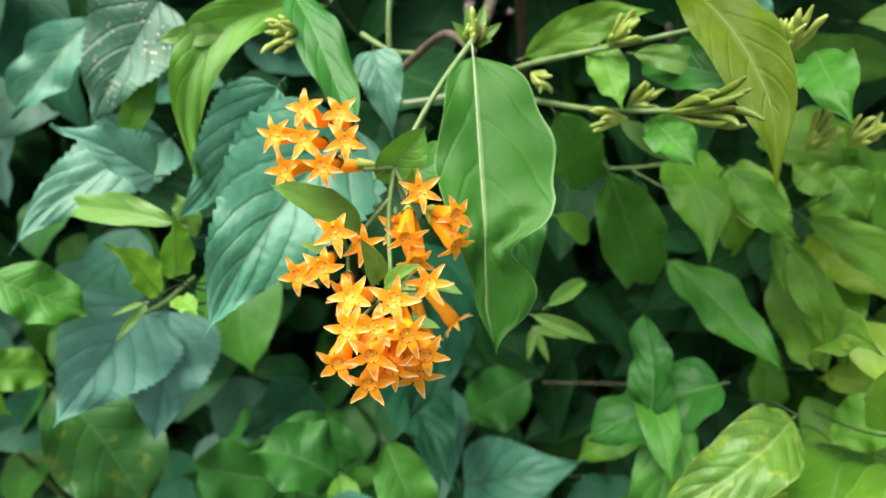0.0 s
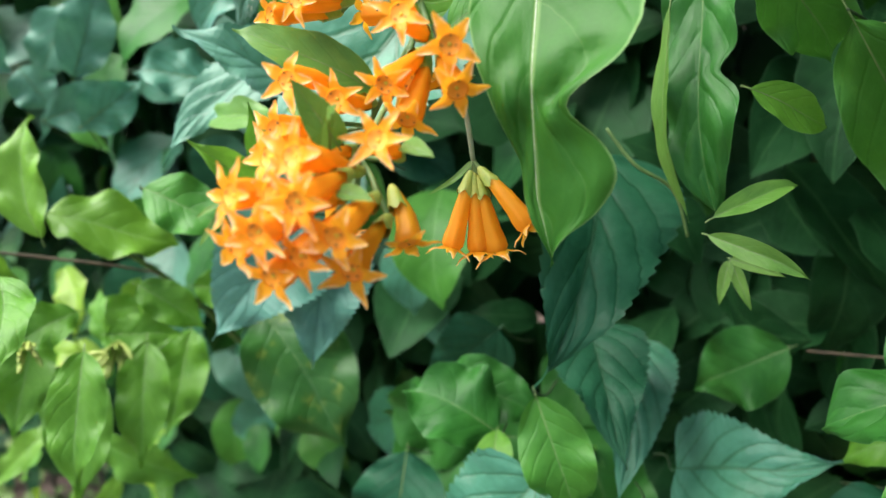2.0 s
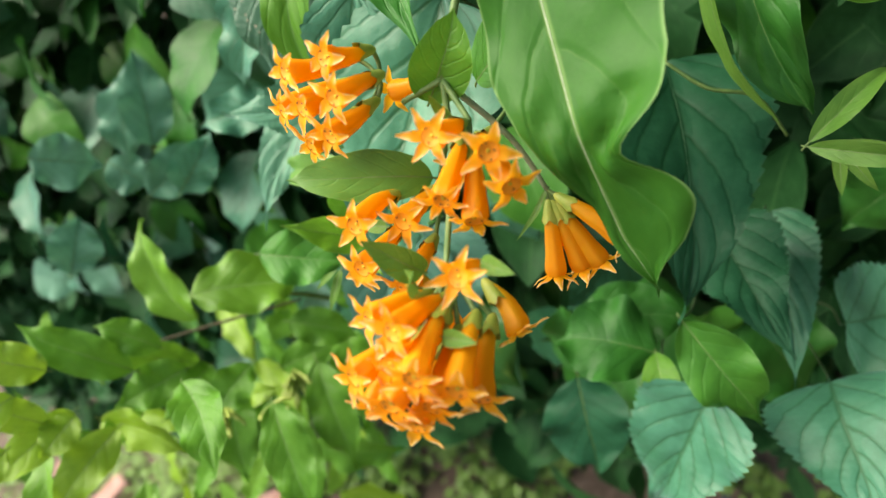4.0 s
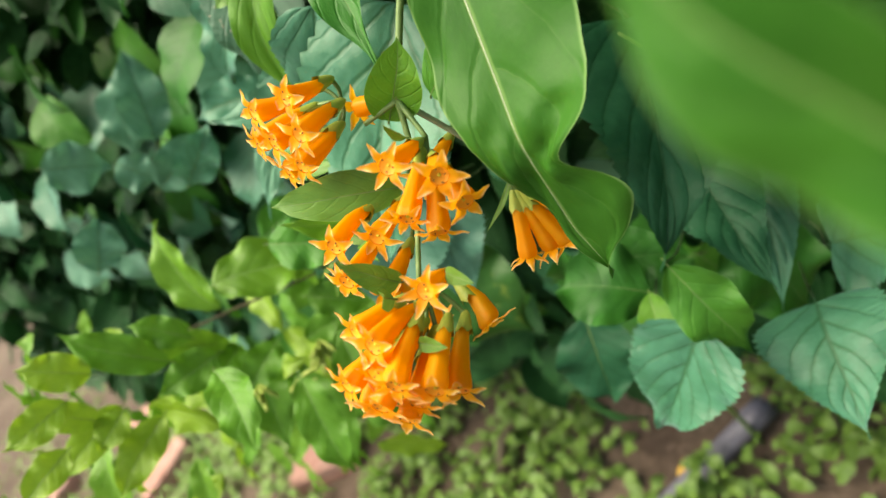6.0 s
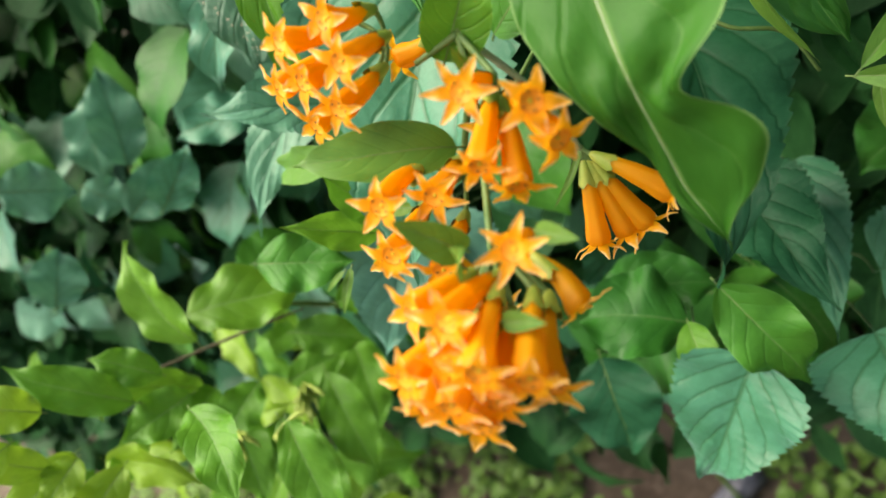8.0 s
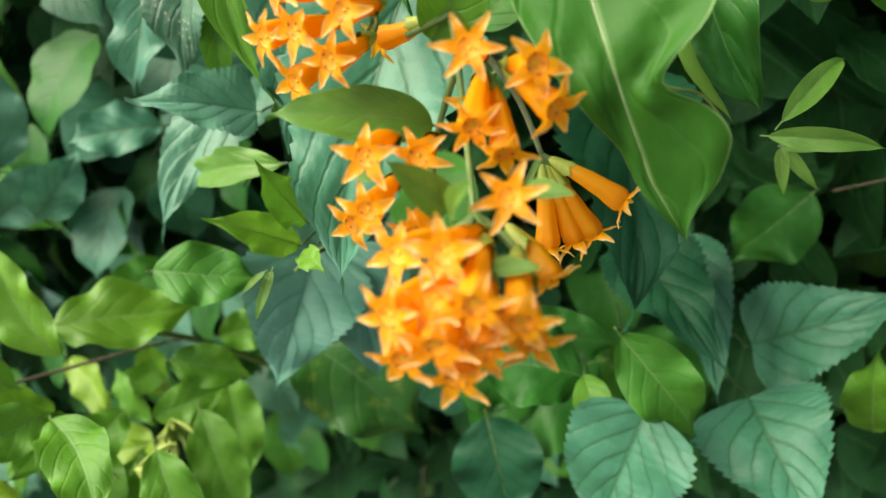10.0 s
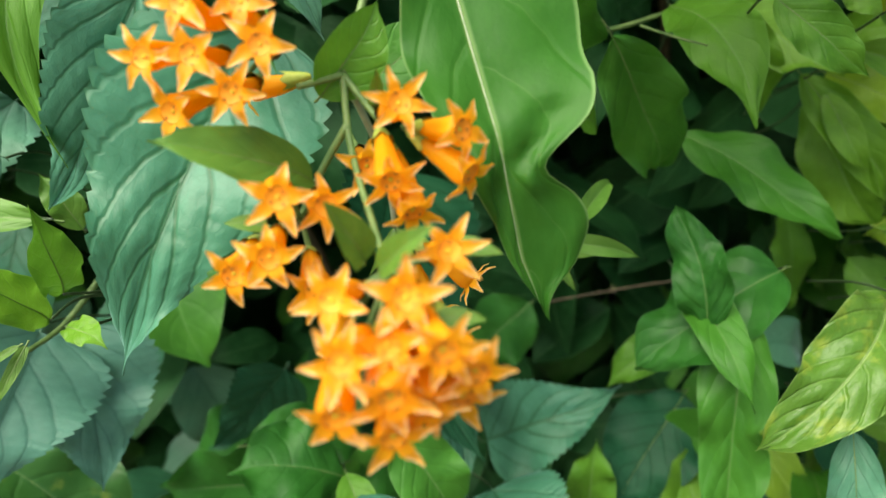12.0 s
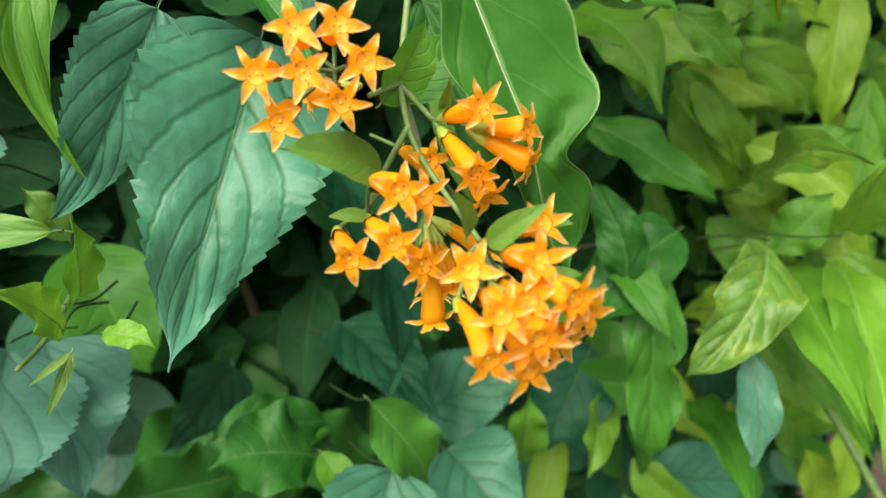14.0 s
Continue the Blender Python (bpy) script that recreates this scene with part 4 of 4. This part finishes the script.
leaf(shrub, "lance", (0.0358, 0.2569, 0.8775), (0.0615, 0.2517, 0.8694), 0.0062, 10, 0.05, 0.5, 0, 0.7, mat=BRANCH)
leaf(shrub, "ovate", (0.0578, 0.2770, 0.9788), (0.0620, 0.2503, 0.9600), 0.0141, 0, 0.06, 0.15, 0, 0.5)
leaf(shrub, "ovate", (0.1022, 0.2413, 0.9690), (0.0757, 0.3030, 0.9714), 0.0176, 0, 0.06, 0.15, 0, 0.2)
leaf(shrub, "ovate", (0.0859, 0.2802, 0.9993), (0.1091, 0.2137, 0.9450), 0.0225, 0, 0.1, 0.35, 0.06, 0.6, mat=OLIVE)
leaf(shrub, "ovate", (0.1381, 0.2783, 0.9757), (0.1350, 0.2423, 0.9576), 0.0198, 0, 0.1, 0.15, 0, 0.3)
leaf(shrub, "curl", (0.1348, 0.2388, 0.8435), (0.0811, 0.2115, 0.8198), 0.0270, -6, 0.14, 0.2, 0.06, 0.5, mat=QUILTED)
leaf(shrub, "lobed", (0.1202, 0.2741, 0.8370), (0.0639, 0.2699, 0.8105), 0.0331, 14, 0.08, 0.15, 0, 0.2)
leaf(shrub, "curl", (0.0885, 0.2635, 0.8249), (0.0857, 0.2886, 0.8632), 0.0200, -25, 0.10, 0.15, -0.12, 0.2)
leaf(shrub, "ovate", (0.1066, 0.3305, 0.7757), (0.0681, 0.3228, 0.7598), 0.0193, 0, 0.08, 0.15, 0, 0.6)
leaf(shrub, "ovate", (0.1109, 0.3371, 0.8695), (0.1497, 0.2849, 0.8376), 0.0268, -20, 0.06, 0.15, 0, 0.35)
leaf(shrub, "ovate", (0.1720, 0.3453, 0.8716), (0.1891, 0.3159, 0.8136), 0.0270, 30, 0.1, 0.25, 0, 0.7)
leaf(shrub, "ovate", (0.1417, 0.3572, 0.9117), (0.1539, 0.3054, 0.8917), 0.0255, 0, 0.06, 0.2, 0, 0.75)
leaf(shrub, "ovate", (0.1954, 0.3746, 0.8699), (0.2139, 0.3210, 0.8584), 0.0261, 0, 0.06, 0.2, 0, 0.85)
leaf(shrub, "ovate", (0.2369, 0.3306, 0.8309), (0.2050, 0.3346, 0.8014), 0.0321, 0, 0.1, 0.2, 0, 0.8)
leaf(shrub, "ovate", (0.0765, 0.2644, 0.9539), (0.0869, 0.2390, 0.9426), 0.0159, 0, 0.06, 0.2, 0, 0.4)
leaf(shrub, "ovate", (0.0439, 0.2818, 0.9522), (0.0657, 0.3167, 0.9123), 0.0239, 0, 0.06, 0.2, 0, 0.3)
leaf(shrub, "lance", (0.0451, 0.2723, 0.9136), (0.0635, 0.2937, 0.8956), 0.0117, 0, 0.06, 0.2, 0, 0.5)
leaf(shrub, "ovate", (0.1609, 0.2965, 0.9271), (0.1742, 0.2843, 0.9102), 0.0198, 0, 0.06, 0.2, 0, 0.6)
leaf(shrub, "bract", (0.0385, 0.2763, 0.8615), (0.0361, 0.2700, 0.8494), 0.0040, 0, 0.05, 0.3, 0, 0.8)
leaf(shrub, "bract", (0.0388, 0.2763, 0.8615), (0.0451, 0.2703, 0.8483), 0.0040, 0, 0.05, 0.3, 0, 0.8)
leaf(shrub, "bract", (0.0388, 0.2765, 0.8620), (0.0537, 0.2754, 0.8574), 0.0040, 0, 0.05, 0.3, 0, 0.8)
leaf(shrub, "lance", (0.0989, 0.1161, 0.9753), (0.0845, 0.1251, 0.9932), 0.0102, 0, 0.05, 0.2, 0, 0.3, mat=BROAD)
leaf(shrub, "ovate", (0.0314, 0.2892, 0.9732), (0.0770, 0.2834, 0.9933), 0.0155, 15, 0.06, 0.15, 0.04, 0.7)
leaf(shrub, "ovate", (0.0702, 0.2736, 0.9761), (0.1094, 0.2611, 0.9702), 0.0105, 0, 0.06, 0.2, 0, 0.5, mat=BRANCH)
leaf(shrub, "lance", (0.0678, 0.2757, 0.9508), (0.0958, 0.2652, 0.9370), 0.0090, 0, 0.06, 0.3, -0.05, 0.5, mat=BRANCH)
leaf(shrub, "ovate", (0.1122, 0.2746, 0.9325), (0.1324, 0.2584, 0.9079), 0.0151, 0, 0.08, 0.2, 0, 0.5)
leaf(shrub, "ovate", (0.1800, 0.3419, 0.8904), (0.2032, 0.3371, 0.9170), 0.0169, 20, 0.08, 0.2, 0, 0.8)
leaf(shrub, "serr", (0.1192, 0.3020, 0.9949), (0.1286, 0.2972, 0.9745), 0.0134, 0, 0.06, 0.2, 0, 0.1)
leaf(shrub, "ovate", (0.1569, 0.2853, 0.9206), (0.1433, 0.2944, 0.9300), 0.0139, 0, 0.06, 0.2, 0, 0.75)
leaf(shrub, "lance", (0.1665, 0.3293, 0.8781), (0.1748, 0.3116, 0.8475), 0.0122, 0, 0.1, 0.3, 0, 0.8)
leaf(shrub, "ovate", (0.2198, 0.3155, 0.8134), (0.1913, 0.3298, 0.8082), 0.0172, 0, 0.1, 0.3, 0, 0.9)
leaf(shrub, "lance", (0.2157, 0.3010, 0.7872), (0.1880, 0.3154, 0.7830), 0.0113, 0, 0.1, 0.3, 0, 0.7)
leaf(shrub, "lobed", (0.1015, 0.2639, 0.8279), (0.0828, 0.2363, 0.7503), 0.0260, 0, 0.06, 0.12, 0, 0.35)
leaf(shrub, "ovate", (0.2120, 0.3719, 0.8768), (0.2392, 0.3106, 0.8457), 0.0238, 0, 0.06, 0.2, 0, 0.80)
leaf(shrub, "ovate", (0.2030, 0.3144, 0.8319), (0.2352, 0.2878, 0.8481), 0.0223, 0, 0.06, 0.2, 0, 0.6)
leaf(shrub, "ovate", (0.1763, 0.2752, 0.7706), (0.1897, 0.2231, 0.7357), 0.0224, 0, 0.06, 0.15, 0, 0.60)
leaf(shrub, "ovate", (0.1813, 0.2618, 0.8016), (0.1677, 0.1972, 0.7412), 0.0151, 0, 0.06, 0.2, 0, 0.6)
leaf(shrub, "ovate", (0.1588, 0.3342, 0.8861), (0.1977, 0.3141, 0.8265), 0.0201, 0, 0.06, 0.2, 0, 0.80)
leaf(shrub, "ovate", (0.0909, 0.2892, 0.8374), (0.0917, 0.2338, 0.8151), 0.0172, 0, 0.06, 0.2, 0, 0.35)
leaf(shrub, "ovate", (0.2628, 0.3126, 0.8635), (0.2354, 0.2838, 0.7874), 0.0202, 0, 0.06, 0.2, 0, 0.6)
leaf(shrub, "ovate", (0.1609, 0.3101, 0.9011), (0.2386, 0.3210, 0.8463), 0.0216, 0, 0.10, 0.25, 0.05, 0.8)
leaf(shrub, "ovate", (0.2138, 0.4015, 0.8643), (0.2019, 0.3143, 0.8221), 0.0260, 10, 0.08, 0.3, 0.05, 0.8)
leaf(shrub, "ovate", (0.1695, 0.2861, 0.8402), (0.1466, 0.2129, 0.8931), 0.0233, -10, 0.08, 0.2, 0, 0.6, mat=QUILTED)
leaf(shrub, "ovate", (0.1717, 0.2699, 0.8121), (0.1984, 0.2654, 0.8363), 0.0236, 0, 0.08, 0.15, 0, 0.5)
leaf(shrub, "ovate", (0.1948, 0.2968, 0.7813), (0.1123, 0.1660, 0.8240), 0.0330, 0, 0.08, 0.15, 0, 0.5)
leaf(shrub, "ovate", (0.1832, 0.2466, 0.8157), (0.1235, 0.1590, 0.8036), 0.0236, 0, 0.08, 0.2, 0, 0.75)
leaf(shrub, "ovate", (0.1494, 0.2858, 0.7158), (0.0999, 0.1919, 0.7596), 0.0222, 0, 0.08, 0.2, 0, 0.35)
leaf(shrub, "ovate", (0.1131, 0.2176, 0.8141), (0.1059, 0.1984, 0.7741), 0.0161, 0, 0.08, 0.2, 0, 0.1, mat=SHEEN_PALE)
leaf(shrub, "ovate", (0.1720, 0.2377, 0.8383), (0.1498, 0.2079, 0.8918), 0.0165, 0, 0.08, 0.2, 0, 0.8)
leaf(shrub, "ovate", (0.1258, 0.3306, 0.9189), (0.1420, 0.3312, 0.8750), 0.0195, 10, 0.10, 0.25, 0.06, 0.75)
stem(shrub, [(0.1845, 0.2868, 0.7605), (0.1823, 0.2355, 0.7415), (0.1918, 0.1881, 0.6908), (0.2378, 0.1367, 0.5746)], [0.0015, 0.0019, 0.0022, 0.0025], GREEN_STEM, "twig")

# ---- budding shrub ----
budding = plant("budding_shrub", (-0.34, 0.60, 0.0), "young shrub with pale bud clusters and light green leaves", "shrub")
stem(budding, [(-0.34, 0.60, -0.01), (-0.33, 0.56, 0.4), (-0.28, 0.36, 0.75), (-0.24, 0.27, 0.86)], [0.004, 0.003, 0.002, 0.0012], GREEN_STEM, "main_stem")
leaf(budding, "ovate", (-0.2269, 0.2303, 0.8796), (-0.2358, 0.2516, 0.9289), 0.0207, -20, 0.05, 0.4, 0.1, 0.75)
leaf(budding, "ovate", (-0.2408, 0.2433, 0.8850), (-0.2086, 0.2788, 0.8527), 0.0341, -25, 0.08, 0.15, 0, 0.75)
leaf(budding, "ovate", (-0.2226, 0.2626, 0.8424), (-0.1992, 0.2746, 0.8164), 0.0199, 0, 0.08, 0.25, 0, 0.60)
leaf(budding, "ovate", (-0.1883, 0.1893, 0.8829), (-0.1590, 0.1600, 0.8627), 0.0199, 0, 0.06, 0.3, 0.08, 0.50)
leaf(budding, "ovate", (-0.2382, 0.1979, 0.8840), (-0.2548, 0.1824, 0.9300), 0.0189, 0, 0.06, 0.25, 0, 0.55)
leaf(budding, "ovate", (-0.2477, 0.1718, 0.8895), (-0.2553, 0.1297, 0.8936), 0.0170, 0, 0.06, 0.2, 0, 0.95)
leaf(budding, "ovate", (-0.2420, 0.2325, 0.8164), (-0.2215, 0.2031, 0.7648), 0.0287, 0, 0.08, 0.2, 0, 0.50)
leaf(budding, "ovate", (-0.2414, 0.1607, 0.8950), (-0.2506, 0.1503, 0.9235), 0.0141, 0, 0.06, 0.2, 0, 0.95)
leaf(budding, "ovate", (-0.2408, 0.1757, 0.8721), (-0.2473, 0.1355, 0.8685), 0.0200, 0, 0.06, 0.2, 0, 0.95)
leaf(budding, "ovate", (-0.1965, 0.2127, 0.8386), (-0.1841, 0.1816, 0.7970), 0.0218, 0, 0.06, 0.2, 0, 0.60)
leaf(budding, "ovate", (-0.2267, 0.2602, 0.8134), (-0.2131, 0.2270, 0.7654), 0.0240, 0, 0.06, 0.2, 0, 0.5)
leaf(budding, "ovate", (-0.2516, 0.2564, 0.8161), (-0.2278, 0.2813, 0.8053), 0.0199, 0, 0.06, 0.2, 0, 0.60)
leaf(budding, "ovate", (-0.2675, 0.2332, 0.8486), (-0.2722, 0.2041, 0.8939), 0.0176, 0, 0.06, 0.2, 0, 0.75)
leaf(budding, "ovate", (-0.2656, 0.2357, 0.8443), (-0.2563, 0.1952, 0.8480), 0.0191, 0, 0.06, 0.2, 0, 0.60)
leaf(budding, "ovate", (-0.2727, 0.2469, 0.8118), (-0.2564, 0.2184, 0.7680), 0.0241, 0, 0.06, 0.2, 0, 0.50)
leaf(budding, "ovate", (-0.2728, 0.2020, 0.8610), (-0.2582, 0.1665, 0.8615), 0.0140, 0, 0.06, 0.2, 0, 0.80)
leaf(budding, "ovate", (-0.2748, 0.2282, 0.8652), (-0.2869, 0.2163, 0.8932), 0.0187, 0, 0.06, 0.2, 0, 0.60)
leaf(budding, "ovate", (-0.2285, 0.2974, 0.8249), (-0.2030, 0.3183, 0.8117), 0.0221, 0, 0.06, 0.2, 0, 0.60)
leaf(budding, "ovate", (-0.2565, 0.3085, 0.7908), (-0.2498, 0.2699, 0.7445), 0.0285, 0, 0.06, 0.2, 0, 0.45)
leaf(budding, "ovate", (-0.2327, 0.1736, 0.9134), (-0.2411, 0.1608, 0.9392), 0.0172, 0, 0.06, 0.2, 0, 0.95)
leaf(budding, "ovate", (-0.2365, 0.1595, 0.9150), (-0.2427, 0.1312, 0.9216), 0.0168, 0, 0.06, 0.2, 0, 0.95)
leaf(budding, "ovate", (-0.2270, 0.1416, 0.9059), (-0.2305, 0.1157, 0.9073), 0.0151, 0, 0.06, 0.2, 0, 0.95)
leaf(budding, "ovate", (-0.2383, 0.1685, 0.8906), (-0.2419, 0.1483, 0.8888), 0.0157, 0, 0.06, 0.2, 0, 0.95)
leaf(budding, "ovate", (-0.2370, 0.2144, 0.8648), (-0.2503, 0.1847, 0.8742), 0.0216, 0, 0.06, 0.2, 0, 0.55)
leaf(budding, "ovate", (-0.2300, 0.2353, 0.8421), (-0.2404, 0.2051, 0.8385), 0.0200, 0, 0.06, 0.2, 0, 0.60)
leaf(budding, "ovate", (-0.2538, 0.2282, 0.8359), (-0.2456, 0.1958, 0.7977), 0.0239, 0, 0.06, 0.2, 0, 0.50)
leaf(budding, "ovate", (-0.2332, 0.2118, 0.8825), (-0.2440, 0.2042, 0.9096), 0.0156, 0, 0.06, 0.2, 0, 0.60)

# ---- near leaves of the hedge ----
leaf(hedge, "ovate", (-0.1635, 0.3376, 0.9849), (-0.1981, 0.3147, 0.9453), 0.0262, 28, 0.08, 0.3, 0.05, 0.75, mat=LEAVES[0])
leaf(hedge, "ovate", (-0.2376, 0.3621, 0.9178), (-0.2742, 0.3375, 0.9343), 0.0275, 15, 0.08, 0.2, 0, 0.05)
leaf(hedge, "ovate", (-0.2997, 0.3138, 0.9098), (-0.2703, 0.3374, 0.9269), 0.0266, 15, 0.08, 0.2, 0, 0.05)
leaf(hedge, "ovate", (-0.3185, 0.3264, 0.8441), (-0.2900, 0.3609, 0.8430), 0.0283, 0, 0.08, 0.2, 0, 0.4)
leaf(hedge, "ovate", (-0.0996, 0.2509, 0.9166), (-0.1571, 0.2722, 0.9160), 0.0132, 0, 0.08, 0.35, 0, 0.7, mat=BRANCH)
leaf(hedge, "ovate", (-0.3479, 0.3696, 0.9755), (-0.3620, 0.3387, 0.9321), 0.0306, 15, 0.08, 0.2, 0, 0.05, mat=SHEEN_PALE)
leaf(hedge, "ovate", (-0.3385, 0.3455, 0.9334), (-0.3250, 0.3732, 0.9850), 0.0318, 15, 0.08, 0.2, 0, 0.05, mat=SHEEN_PALE)
leaf(hedge, "ovate", (-0.3678, 0.2952, 0.9717), (-0.3536, 0.3207, 0.9450), 0.0345, 15, 0.08, 0.2, 0, 0.05, mat=SHEEN_PALE)
leaf(hedge, "ovate", (-0.3737, 0.2638, 0.9070), (-0.3663, 0.2904, 0.9290), 0.0316, 15, 0.08, 0.2, 0, 0.05, mat=SHEEN_PALE)
leaf(hedge, "ovate", (-0.3298, 0.3145, 0.9150), (-0.3068, 0.3545, 0.9220), 0.0281, 15, 0.08, 0.2, 0, 0.05, mat=SHEEN_PALE)
leaf(hedge, "ovate", (-0.3348, 0.3132, 0.9447), (-0.3275, 0.3200, 0.9185), 0.0258, 15, 0.08, 0.2, 0, 0.05, mat=SHEEN_PALE)
leaf(hedge, "ovate", (-0.1724, 0.2452, 0.8964), (-0.1409, 0.2552, 0.8751), 0.0234, 0, 0.05, 0.2, 0, 0.3)

# ---- twigs and buds ----
stem(shrub, [(0.0342, 0.2720, 0.9593), (0.0580, 0.2683, 0.9564), (0.0869, 0.2513, 0.9592)], [0.0013, 0.0011, 0.0010], GREEN_STEM, "twig")
stem(shrub, [(0.0656, 0.3288, 0.9187), (0.0846, 0.3308, 0.9185), (0.1022, 0.3329, 0.9200)], [0.0010, 0.0009, 0.0008], GREEN_STEM, "twig")
stem(shrub, [(0.0259, 0.2791, 0.9694), (0.0369, 0.2736, 0.9735), (0.0637, 0.2651, 0.9799), (0.0848, 0.2550, 0.9858)], [0.0013, 0.0011, 0.0010, 0.0008], GREEN_STEM, "twig")
stem(shrub, [(0.0786, 0.2942, 0.9268), (0.0885, 0.2851, 0.9226), (0.0935, 0.2779, 0.9212)], [0.0005, 0.0004, 0.0003], GREEN_STEM, "twig")
stem(branch, [(-0.0208, 0.2824, 0.9647), (-0.0106, 0.2794, 0.9746), (0.0016, 0.2657, 0.9837), (0.0111, 0.2355, 0.9803)], [0.0014, 0.0015, 0.0015, 0.0014], BARK, "twig")
stem(branch, [(-0.0333, 0.2977, 0.9815), (-0.0211, 0.2887, 0.9758), (-0.0106, 0.2795, 0.9756)], [0.0012, 0.0011, 0.0010], GREEN_STEM, "twig")
stem(branch, [(-0.0206, 0.2899, 0.9986), (-0.0209, 0.2842, 0.9825), (-0.0199, 0.2826, 0.9657)], [0.0012, 0.0011, 0.0010], GREEN_STEM, "twig")
stem(shrub, [(-0.0168, 0.2965, 0.9541), (0.0009, 0.2881, 0.9584), (0.0098, 0.2792, 0.9662)], [0.0012, 0.0011, 0.0010], PALE_STEM, "twig")
stem(nettle, [(-0.1090, 0.2846, 0.8807), (-0.1194, 0.2708, 0.8735), (-0.1254, 0.2561, 0.8748)], [0.0011, 0.0009, 0.0007], GREEN_STEM, "twig")
stem(budding, [(-0.2694, 0.2255, 0.8742), (-0.2528, 0.2482, 0.8608), (-0.2406, 0.2623, 0.8523), (-0.2326, 0.2834, 0.8386)], [0.0008, 0.0008, 0.0007, 0.0006], BARK, "twig")
stem(shrub, [(0.0558, 0.3755, 0.7750), (0.0993, 0.3608, 0.7836), (0.1431, 0.3405, 0.7932)], [0.0006, 0.0006, 0.0005], BARK, "twig")
stem(shrub, [(0.0038, 0.2779, 0.9034), (0.0119, 0.2764, 0.8923), (0.0221, 0.2804, 0.8826), (0.0259, 0.2803, 0.8673)], [0.0005, 0.0006, 0.0006, 0.0005], GREEN_STEM, "twig")
bud_cluster(shrub, (0.1121, 0.2393, 0.9794), (-0.01, -0.43, 0.90), 9, 0.011, 101)
bud_cluster(shrub, (0.0670, 0.2610, 0.9546), (-0.99, -0.15, 0.05), 7, 0.010, 102)
bud_cluster(shrub, (0.0679, 0.2665, 0.9577), (0.72, -0.51, 0.48), 6, 0.009, 103)
bud_cluster(shrub, (0.1351, 0.2672, 0.9421), (0.39, -0.49, 0.78), 8, 0.013, 104)
bud_cluster(shrub, (0.1520, 0.2701, 0.9421), (0.46, -0.62, 0.64), 8, 0.012, 105)
bud_cluster(shrub, (0.0329, 0.2735, 0.9690), (0.70, -0.63, -0.34), 5, 0.007, 106)
bud_cluster(shrub, (0.0588, 0.2661, 0.9807), (0.49, -0.75, 0.44), 5, 0.010, 107)
bud_cluster(branch, (-0.0484, 0.2544, 0.9846), (-0.74, -0.66, 0.13), 7, 0.011, 108)
bud_cluster(budding, (-0.2389, 0.2540, 0.8153), (0.44, -0.83, -0.36), 12, 0.014, 109)
bud_cluster(budding, (-0.2112, 0.2099, 0.8324), (0.85, 0.20, -0.49), 10, 0.013, 110)
bud_cluster(budding, (-0.2277, 0.2093, 0.8411), (0.65, -0.71, -0.28), 8, 0.010, 111)
bud_cluster(budding, (-0.2582, 0.2374, 0.8046), (0.21, -0.57, -0.80), 10, 0.012, 112)

bud_cluster(shrub, (0.0736, 0.2328, 0.9617), (0.66, -0.73, 0.18), 12, 0.0192, 113, OLIVE_BUD, 0.32)

# ---- tuft of small leaves and buds at the head of the branch ----
leaf(branch, "bract", (0.0112, 0.2420, 0.9815), (0.0042, 0.2405, 0.9893), 0.0042, 0, 0.06, 0.3, 0, 0.7)
leaf(branch, "bract", (0.0112, 0.2420, 0.9815), (0.0088, 0.2444, 0.9936), 0.005, 0, 0.06, 0.3, 0, 0.7)
leaf(branch, "bract", (0.0112, 0.2420, 0.9815), (0.0148, 0.2491, 0.9941), 0.0046, 0, 0.06, 0.3, 0, 0.7)
leaf(branch, "bract", (0.0112, 0.2420, 0.9815), (0.0201, 0.2419, 0.9888), 0.004, 0, 0.06, 0.3, 0, 0.7)
leaf(branch, "bract", (0.0112, 0.2420, 0.9815), (0.0171, 0.2346, 0.9838), 0.0034, 0, 0.06, 0.3, 0, 0.7)
bud_cluster(branch, (0.0112, 0.2420, 0.9815), (0.05, -0.35, 0.93), 4, 0.008, 114)

# ---- outer leaves of the shrubs ----
scatter(shrub, LIGHT_PROTOS, 60, (0.24, 0.32, 0.62), (0.62, 0.46, 1.02), 0.075, 43)
scatter(budding, LIGHT_PROTOS, 36, (-0.47, 0.10, 0.80), (-0.27, 0.25, 0.93), 0.045, 44)
scatter(budding, LIGHT_PROTOS, 24, (-0.55, 0.24, 0.66), (-0.27, 0.34, 0.82), 0.05, 45)

scatter(shrub, LIGHT_PROTOS, 70, (0.16, 0.31, 0.74), (0.40, 0.42, 1.00), 0.055, 48, (0.5, 0, -0.8))
scatter(shrub, ROUND_PROTOS, 26, (0.06, 0.27, 0.64), (0.24, 0.36, 0.74), 0.05, 49, (0.3, 0, -0.9))
scatter(shrub, LIGHT_PROTOS, 30, (0.08, 0.25, 0.66), (0.28, 0.34, 0.78), 0.055, 50, (0.2, 0, -1))

# ---- unseen crown of the shrubs, added over the flowers to shade what lies below ----
scatter(shrub, PROTOS, 240, (0.00, 0.25, 1.08), (0.60, 0.62, 1.36), 0.085, 46)
scatter(nettle, PROTOS, 40, (-0.22, 0.33, 1.12), (0.02, 0.60, 1.30), 0.08, 47)
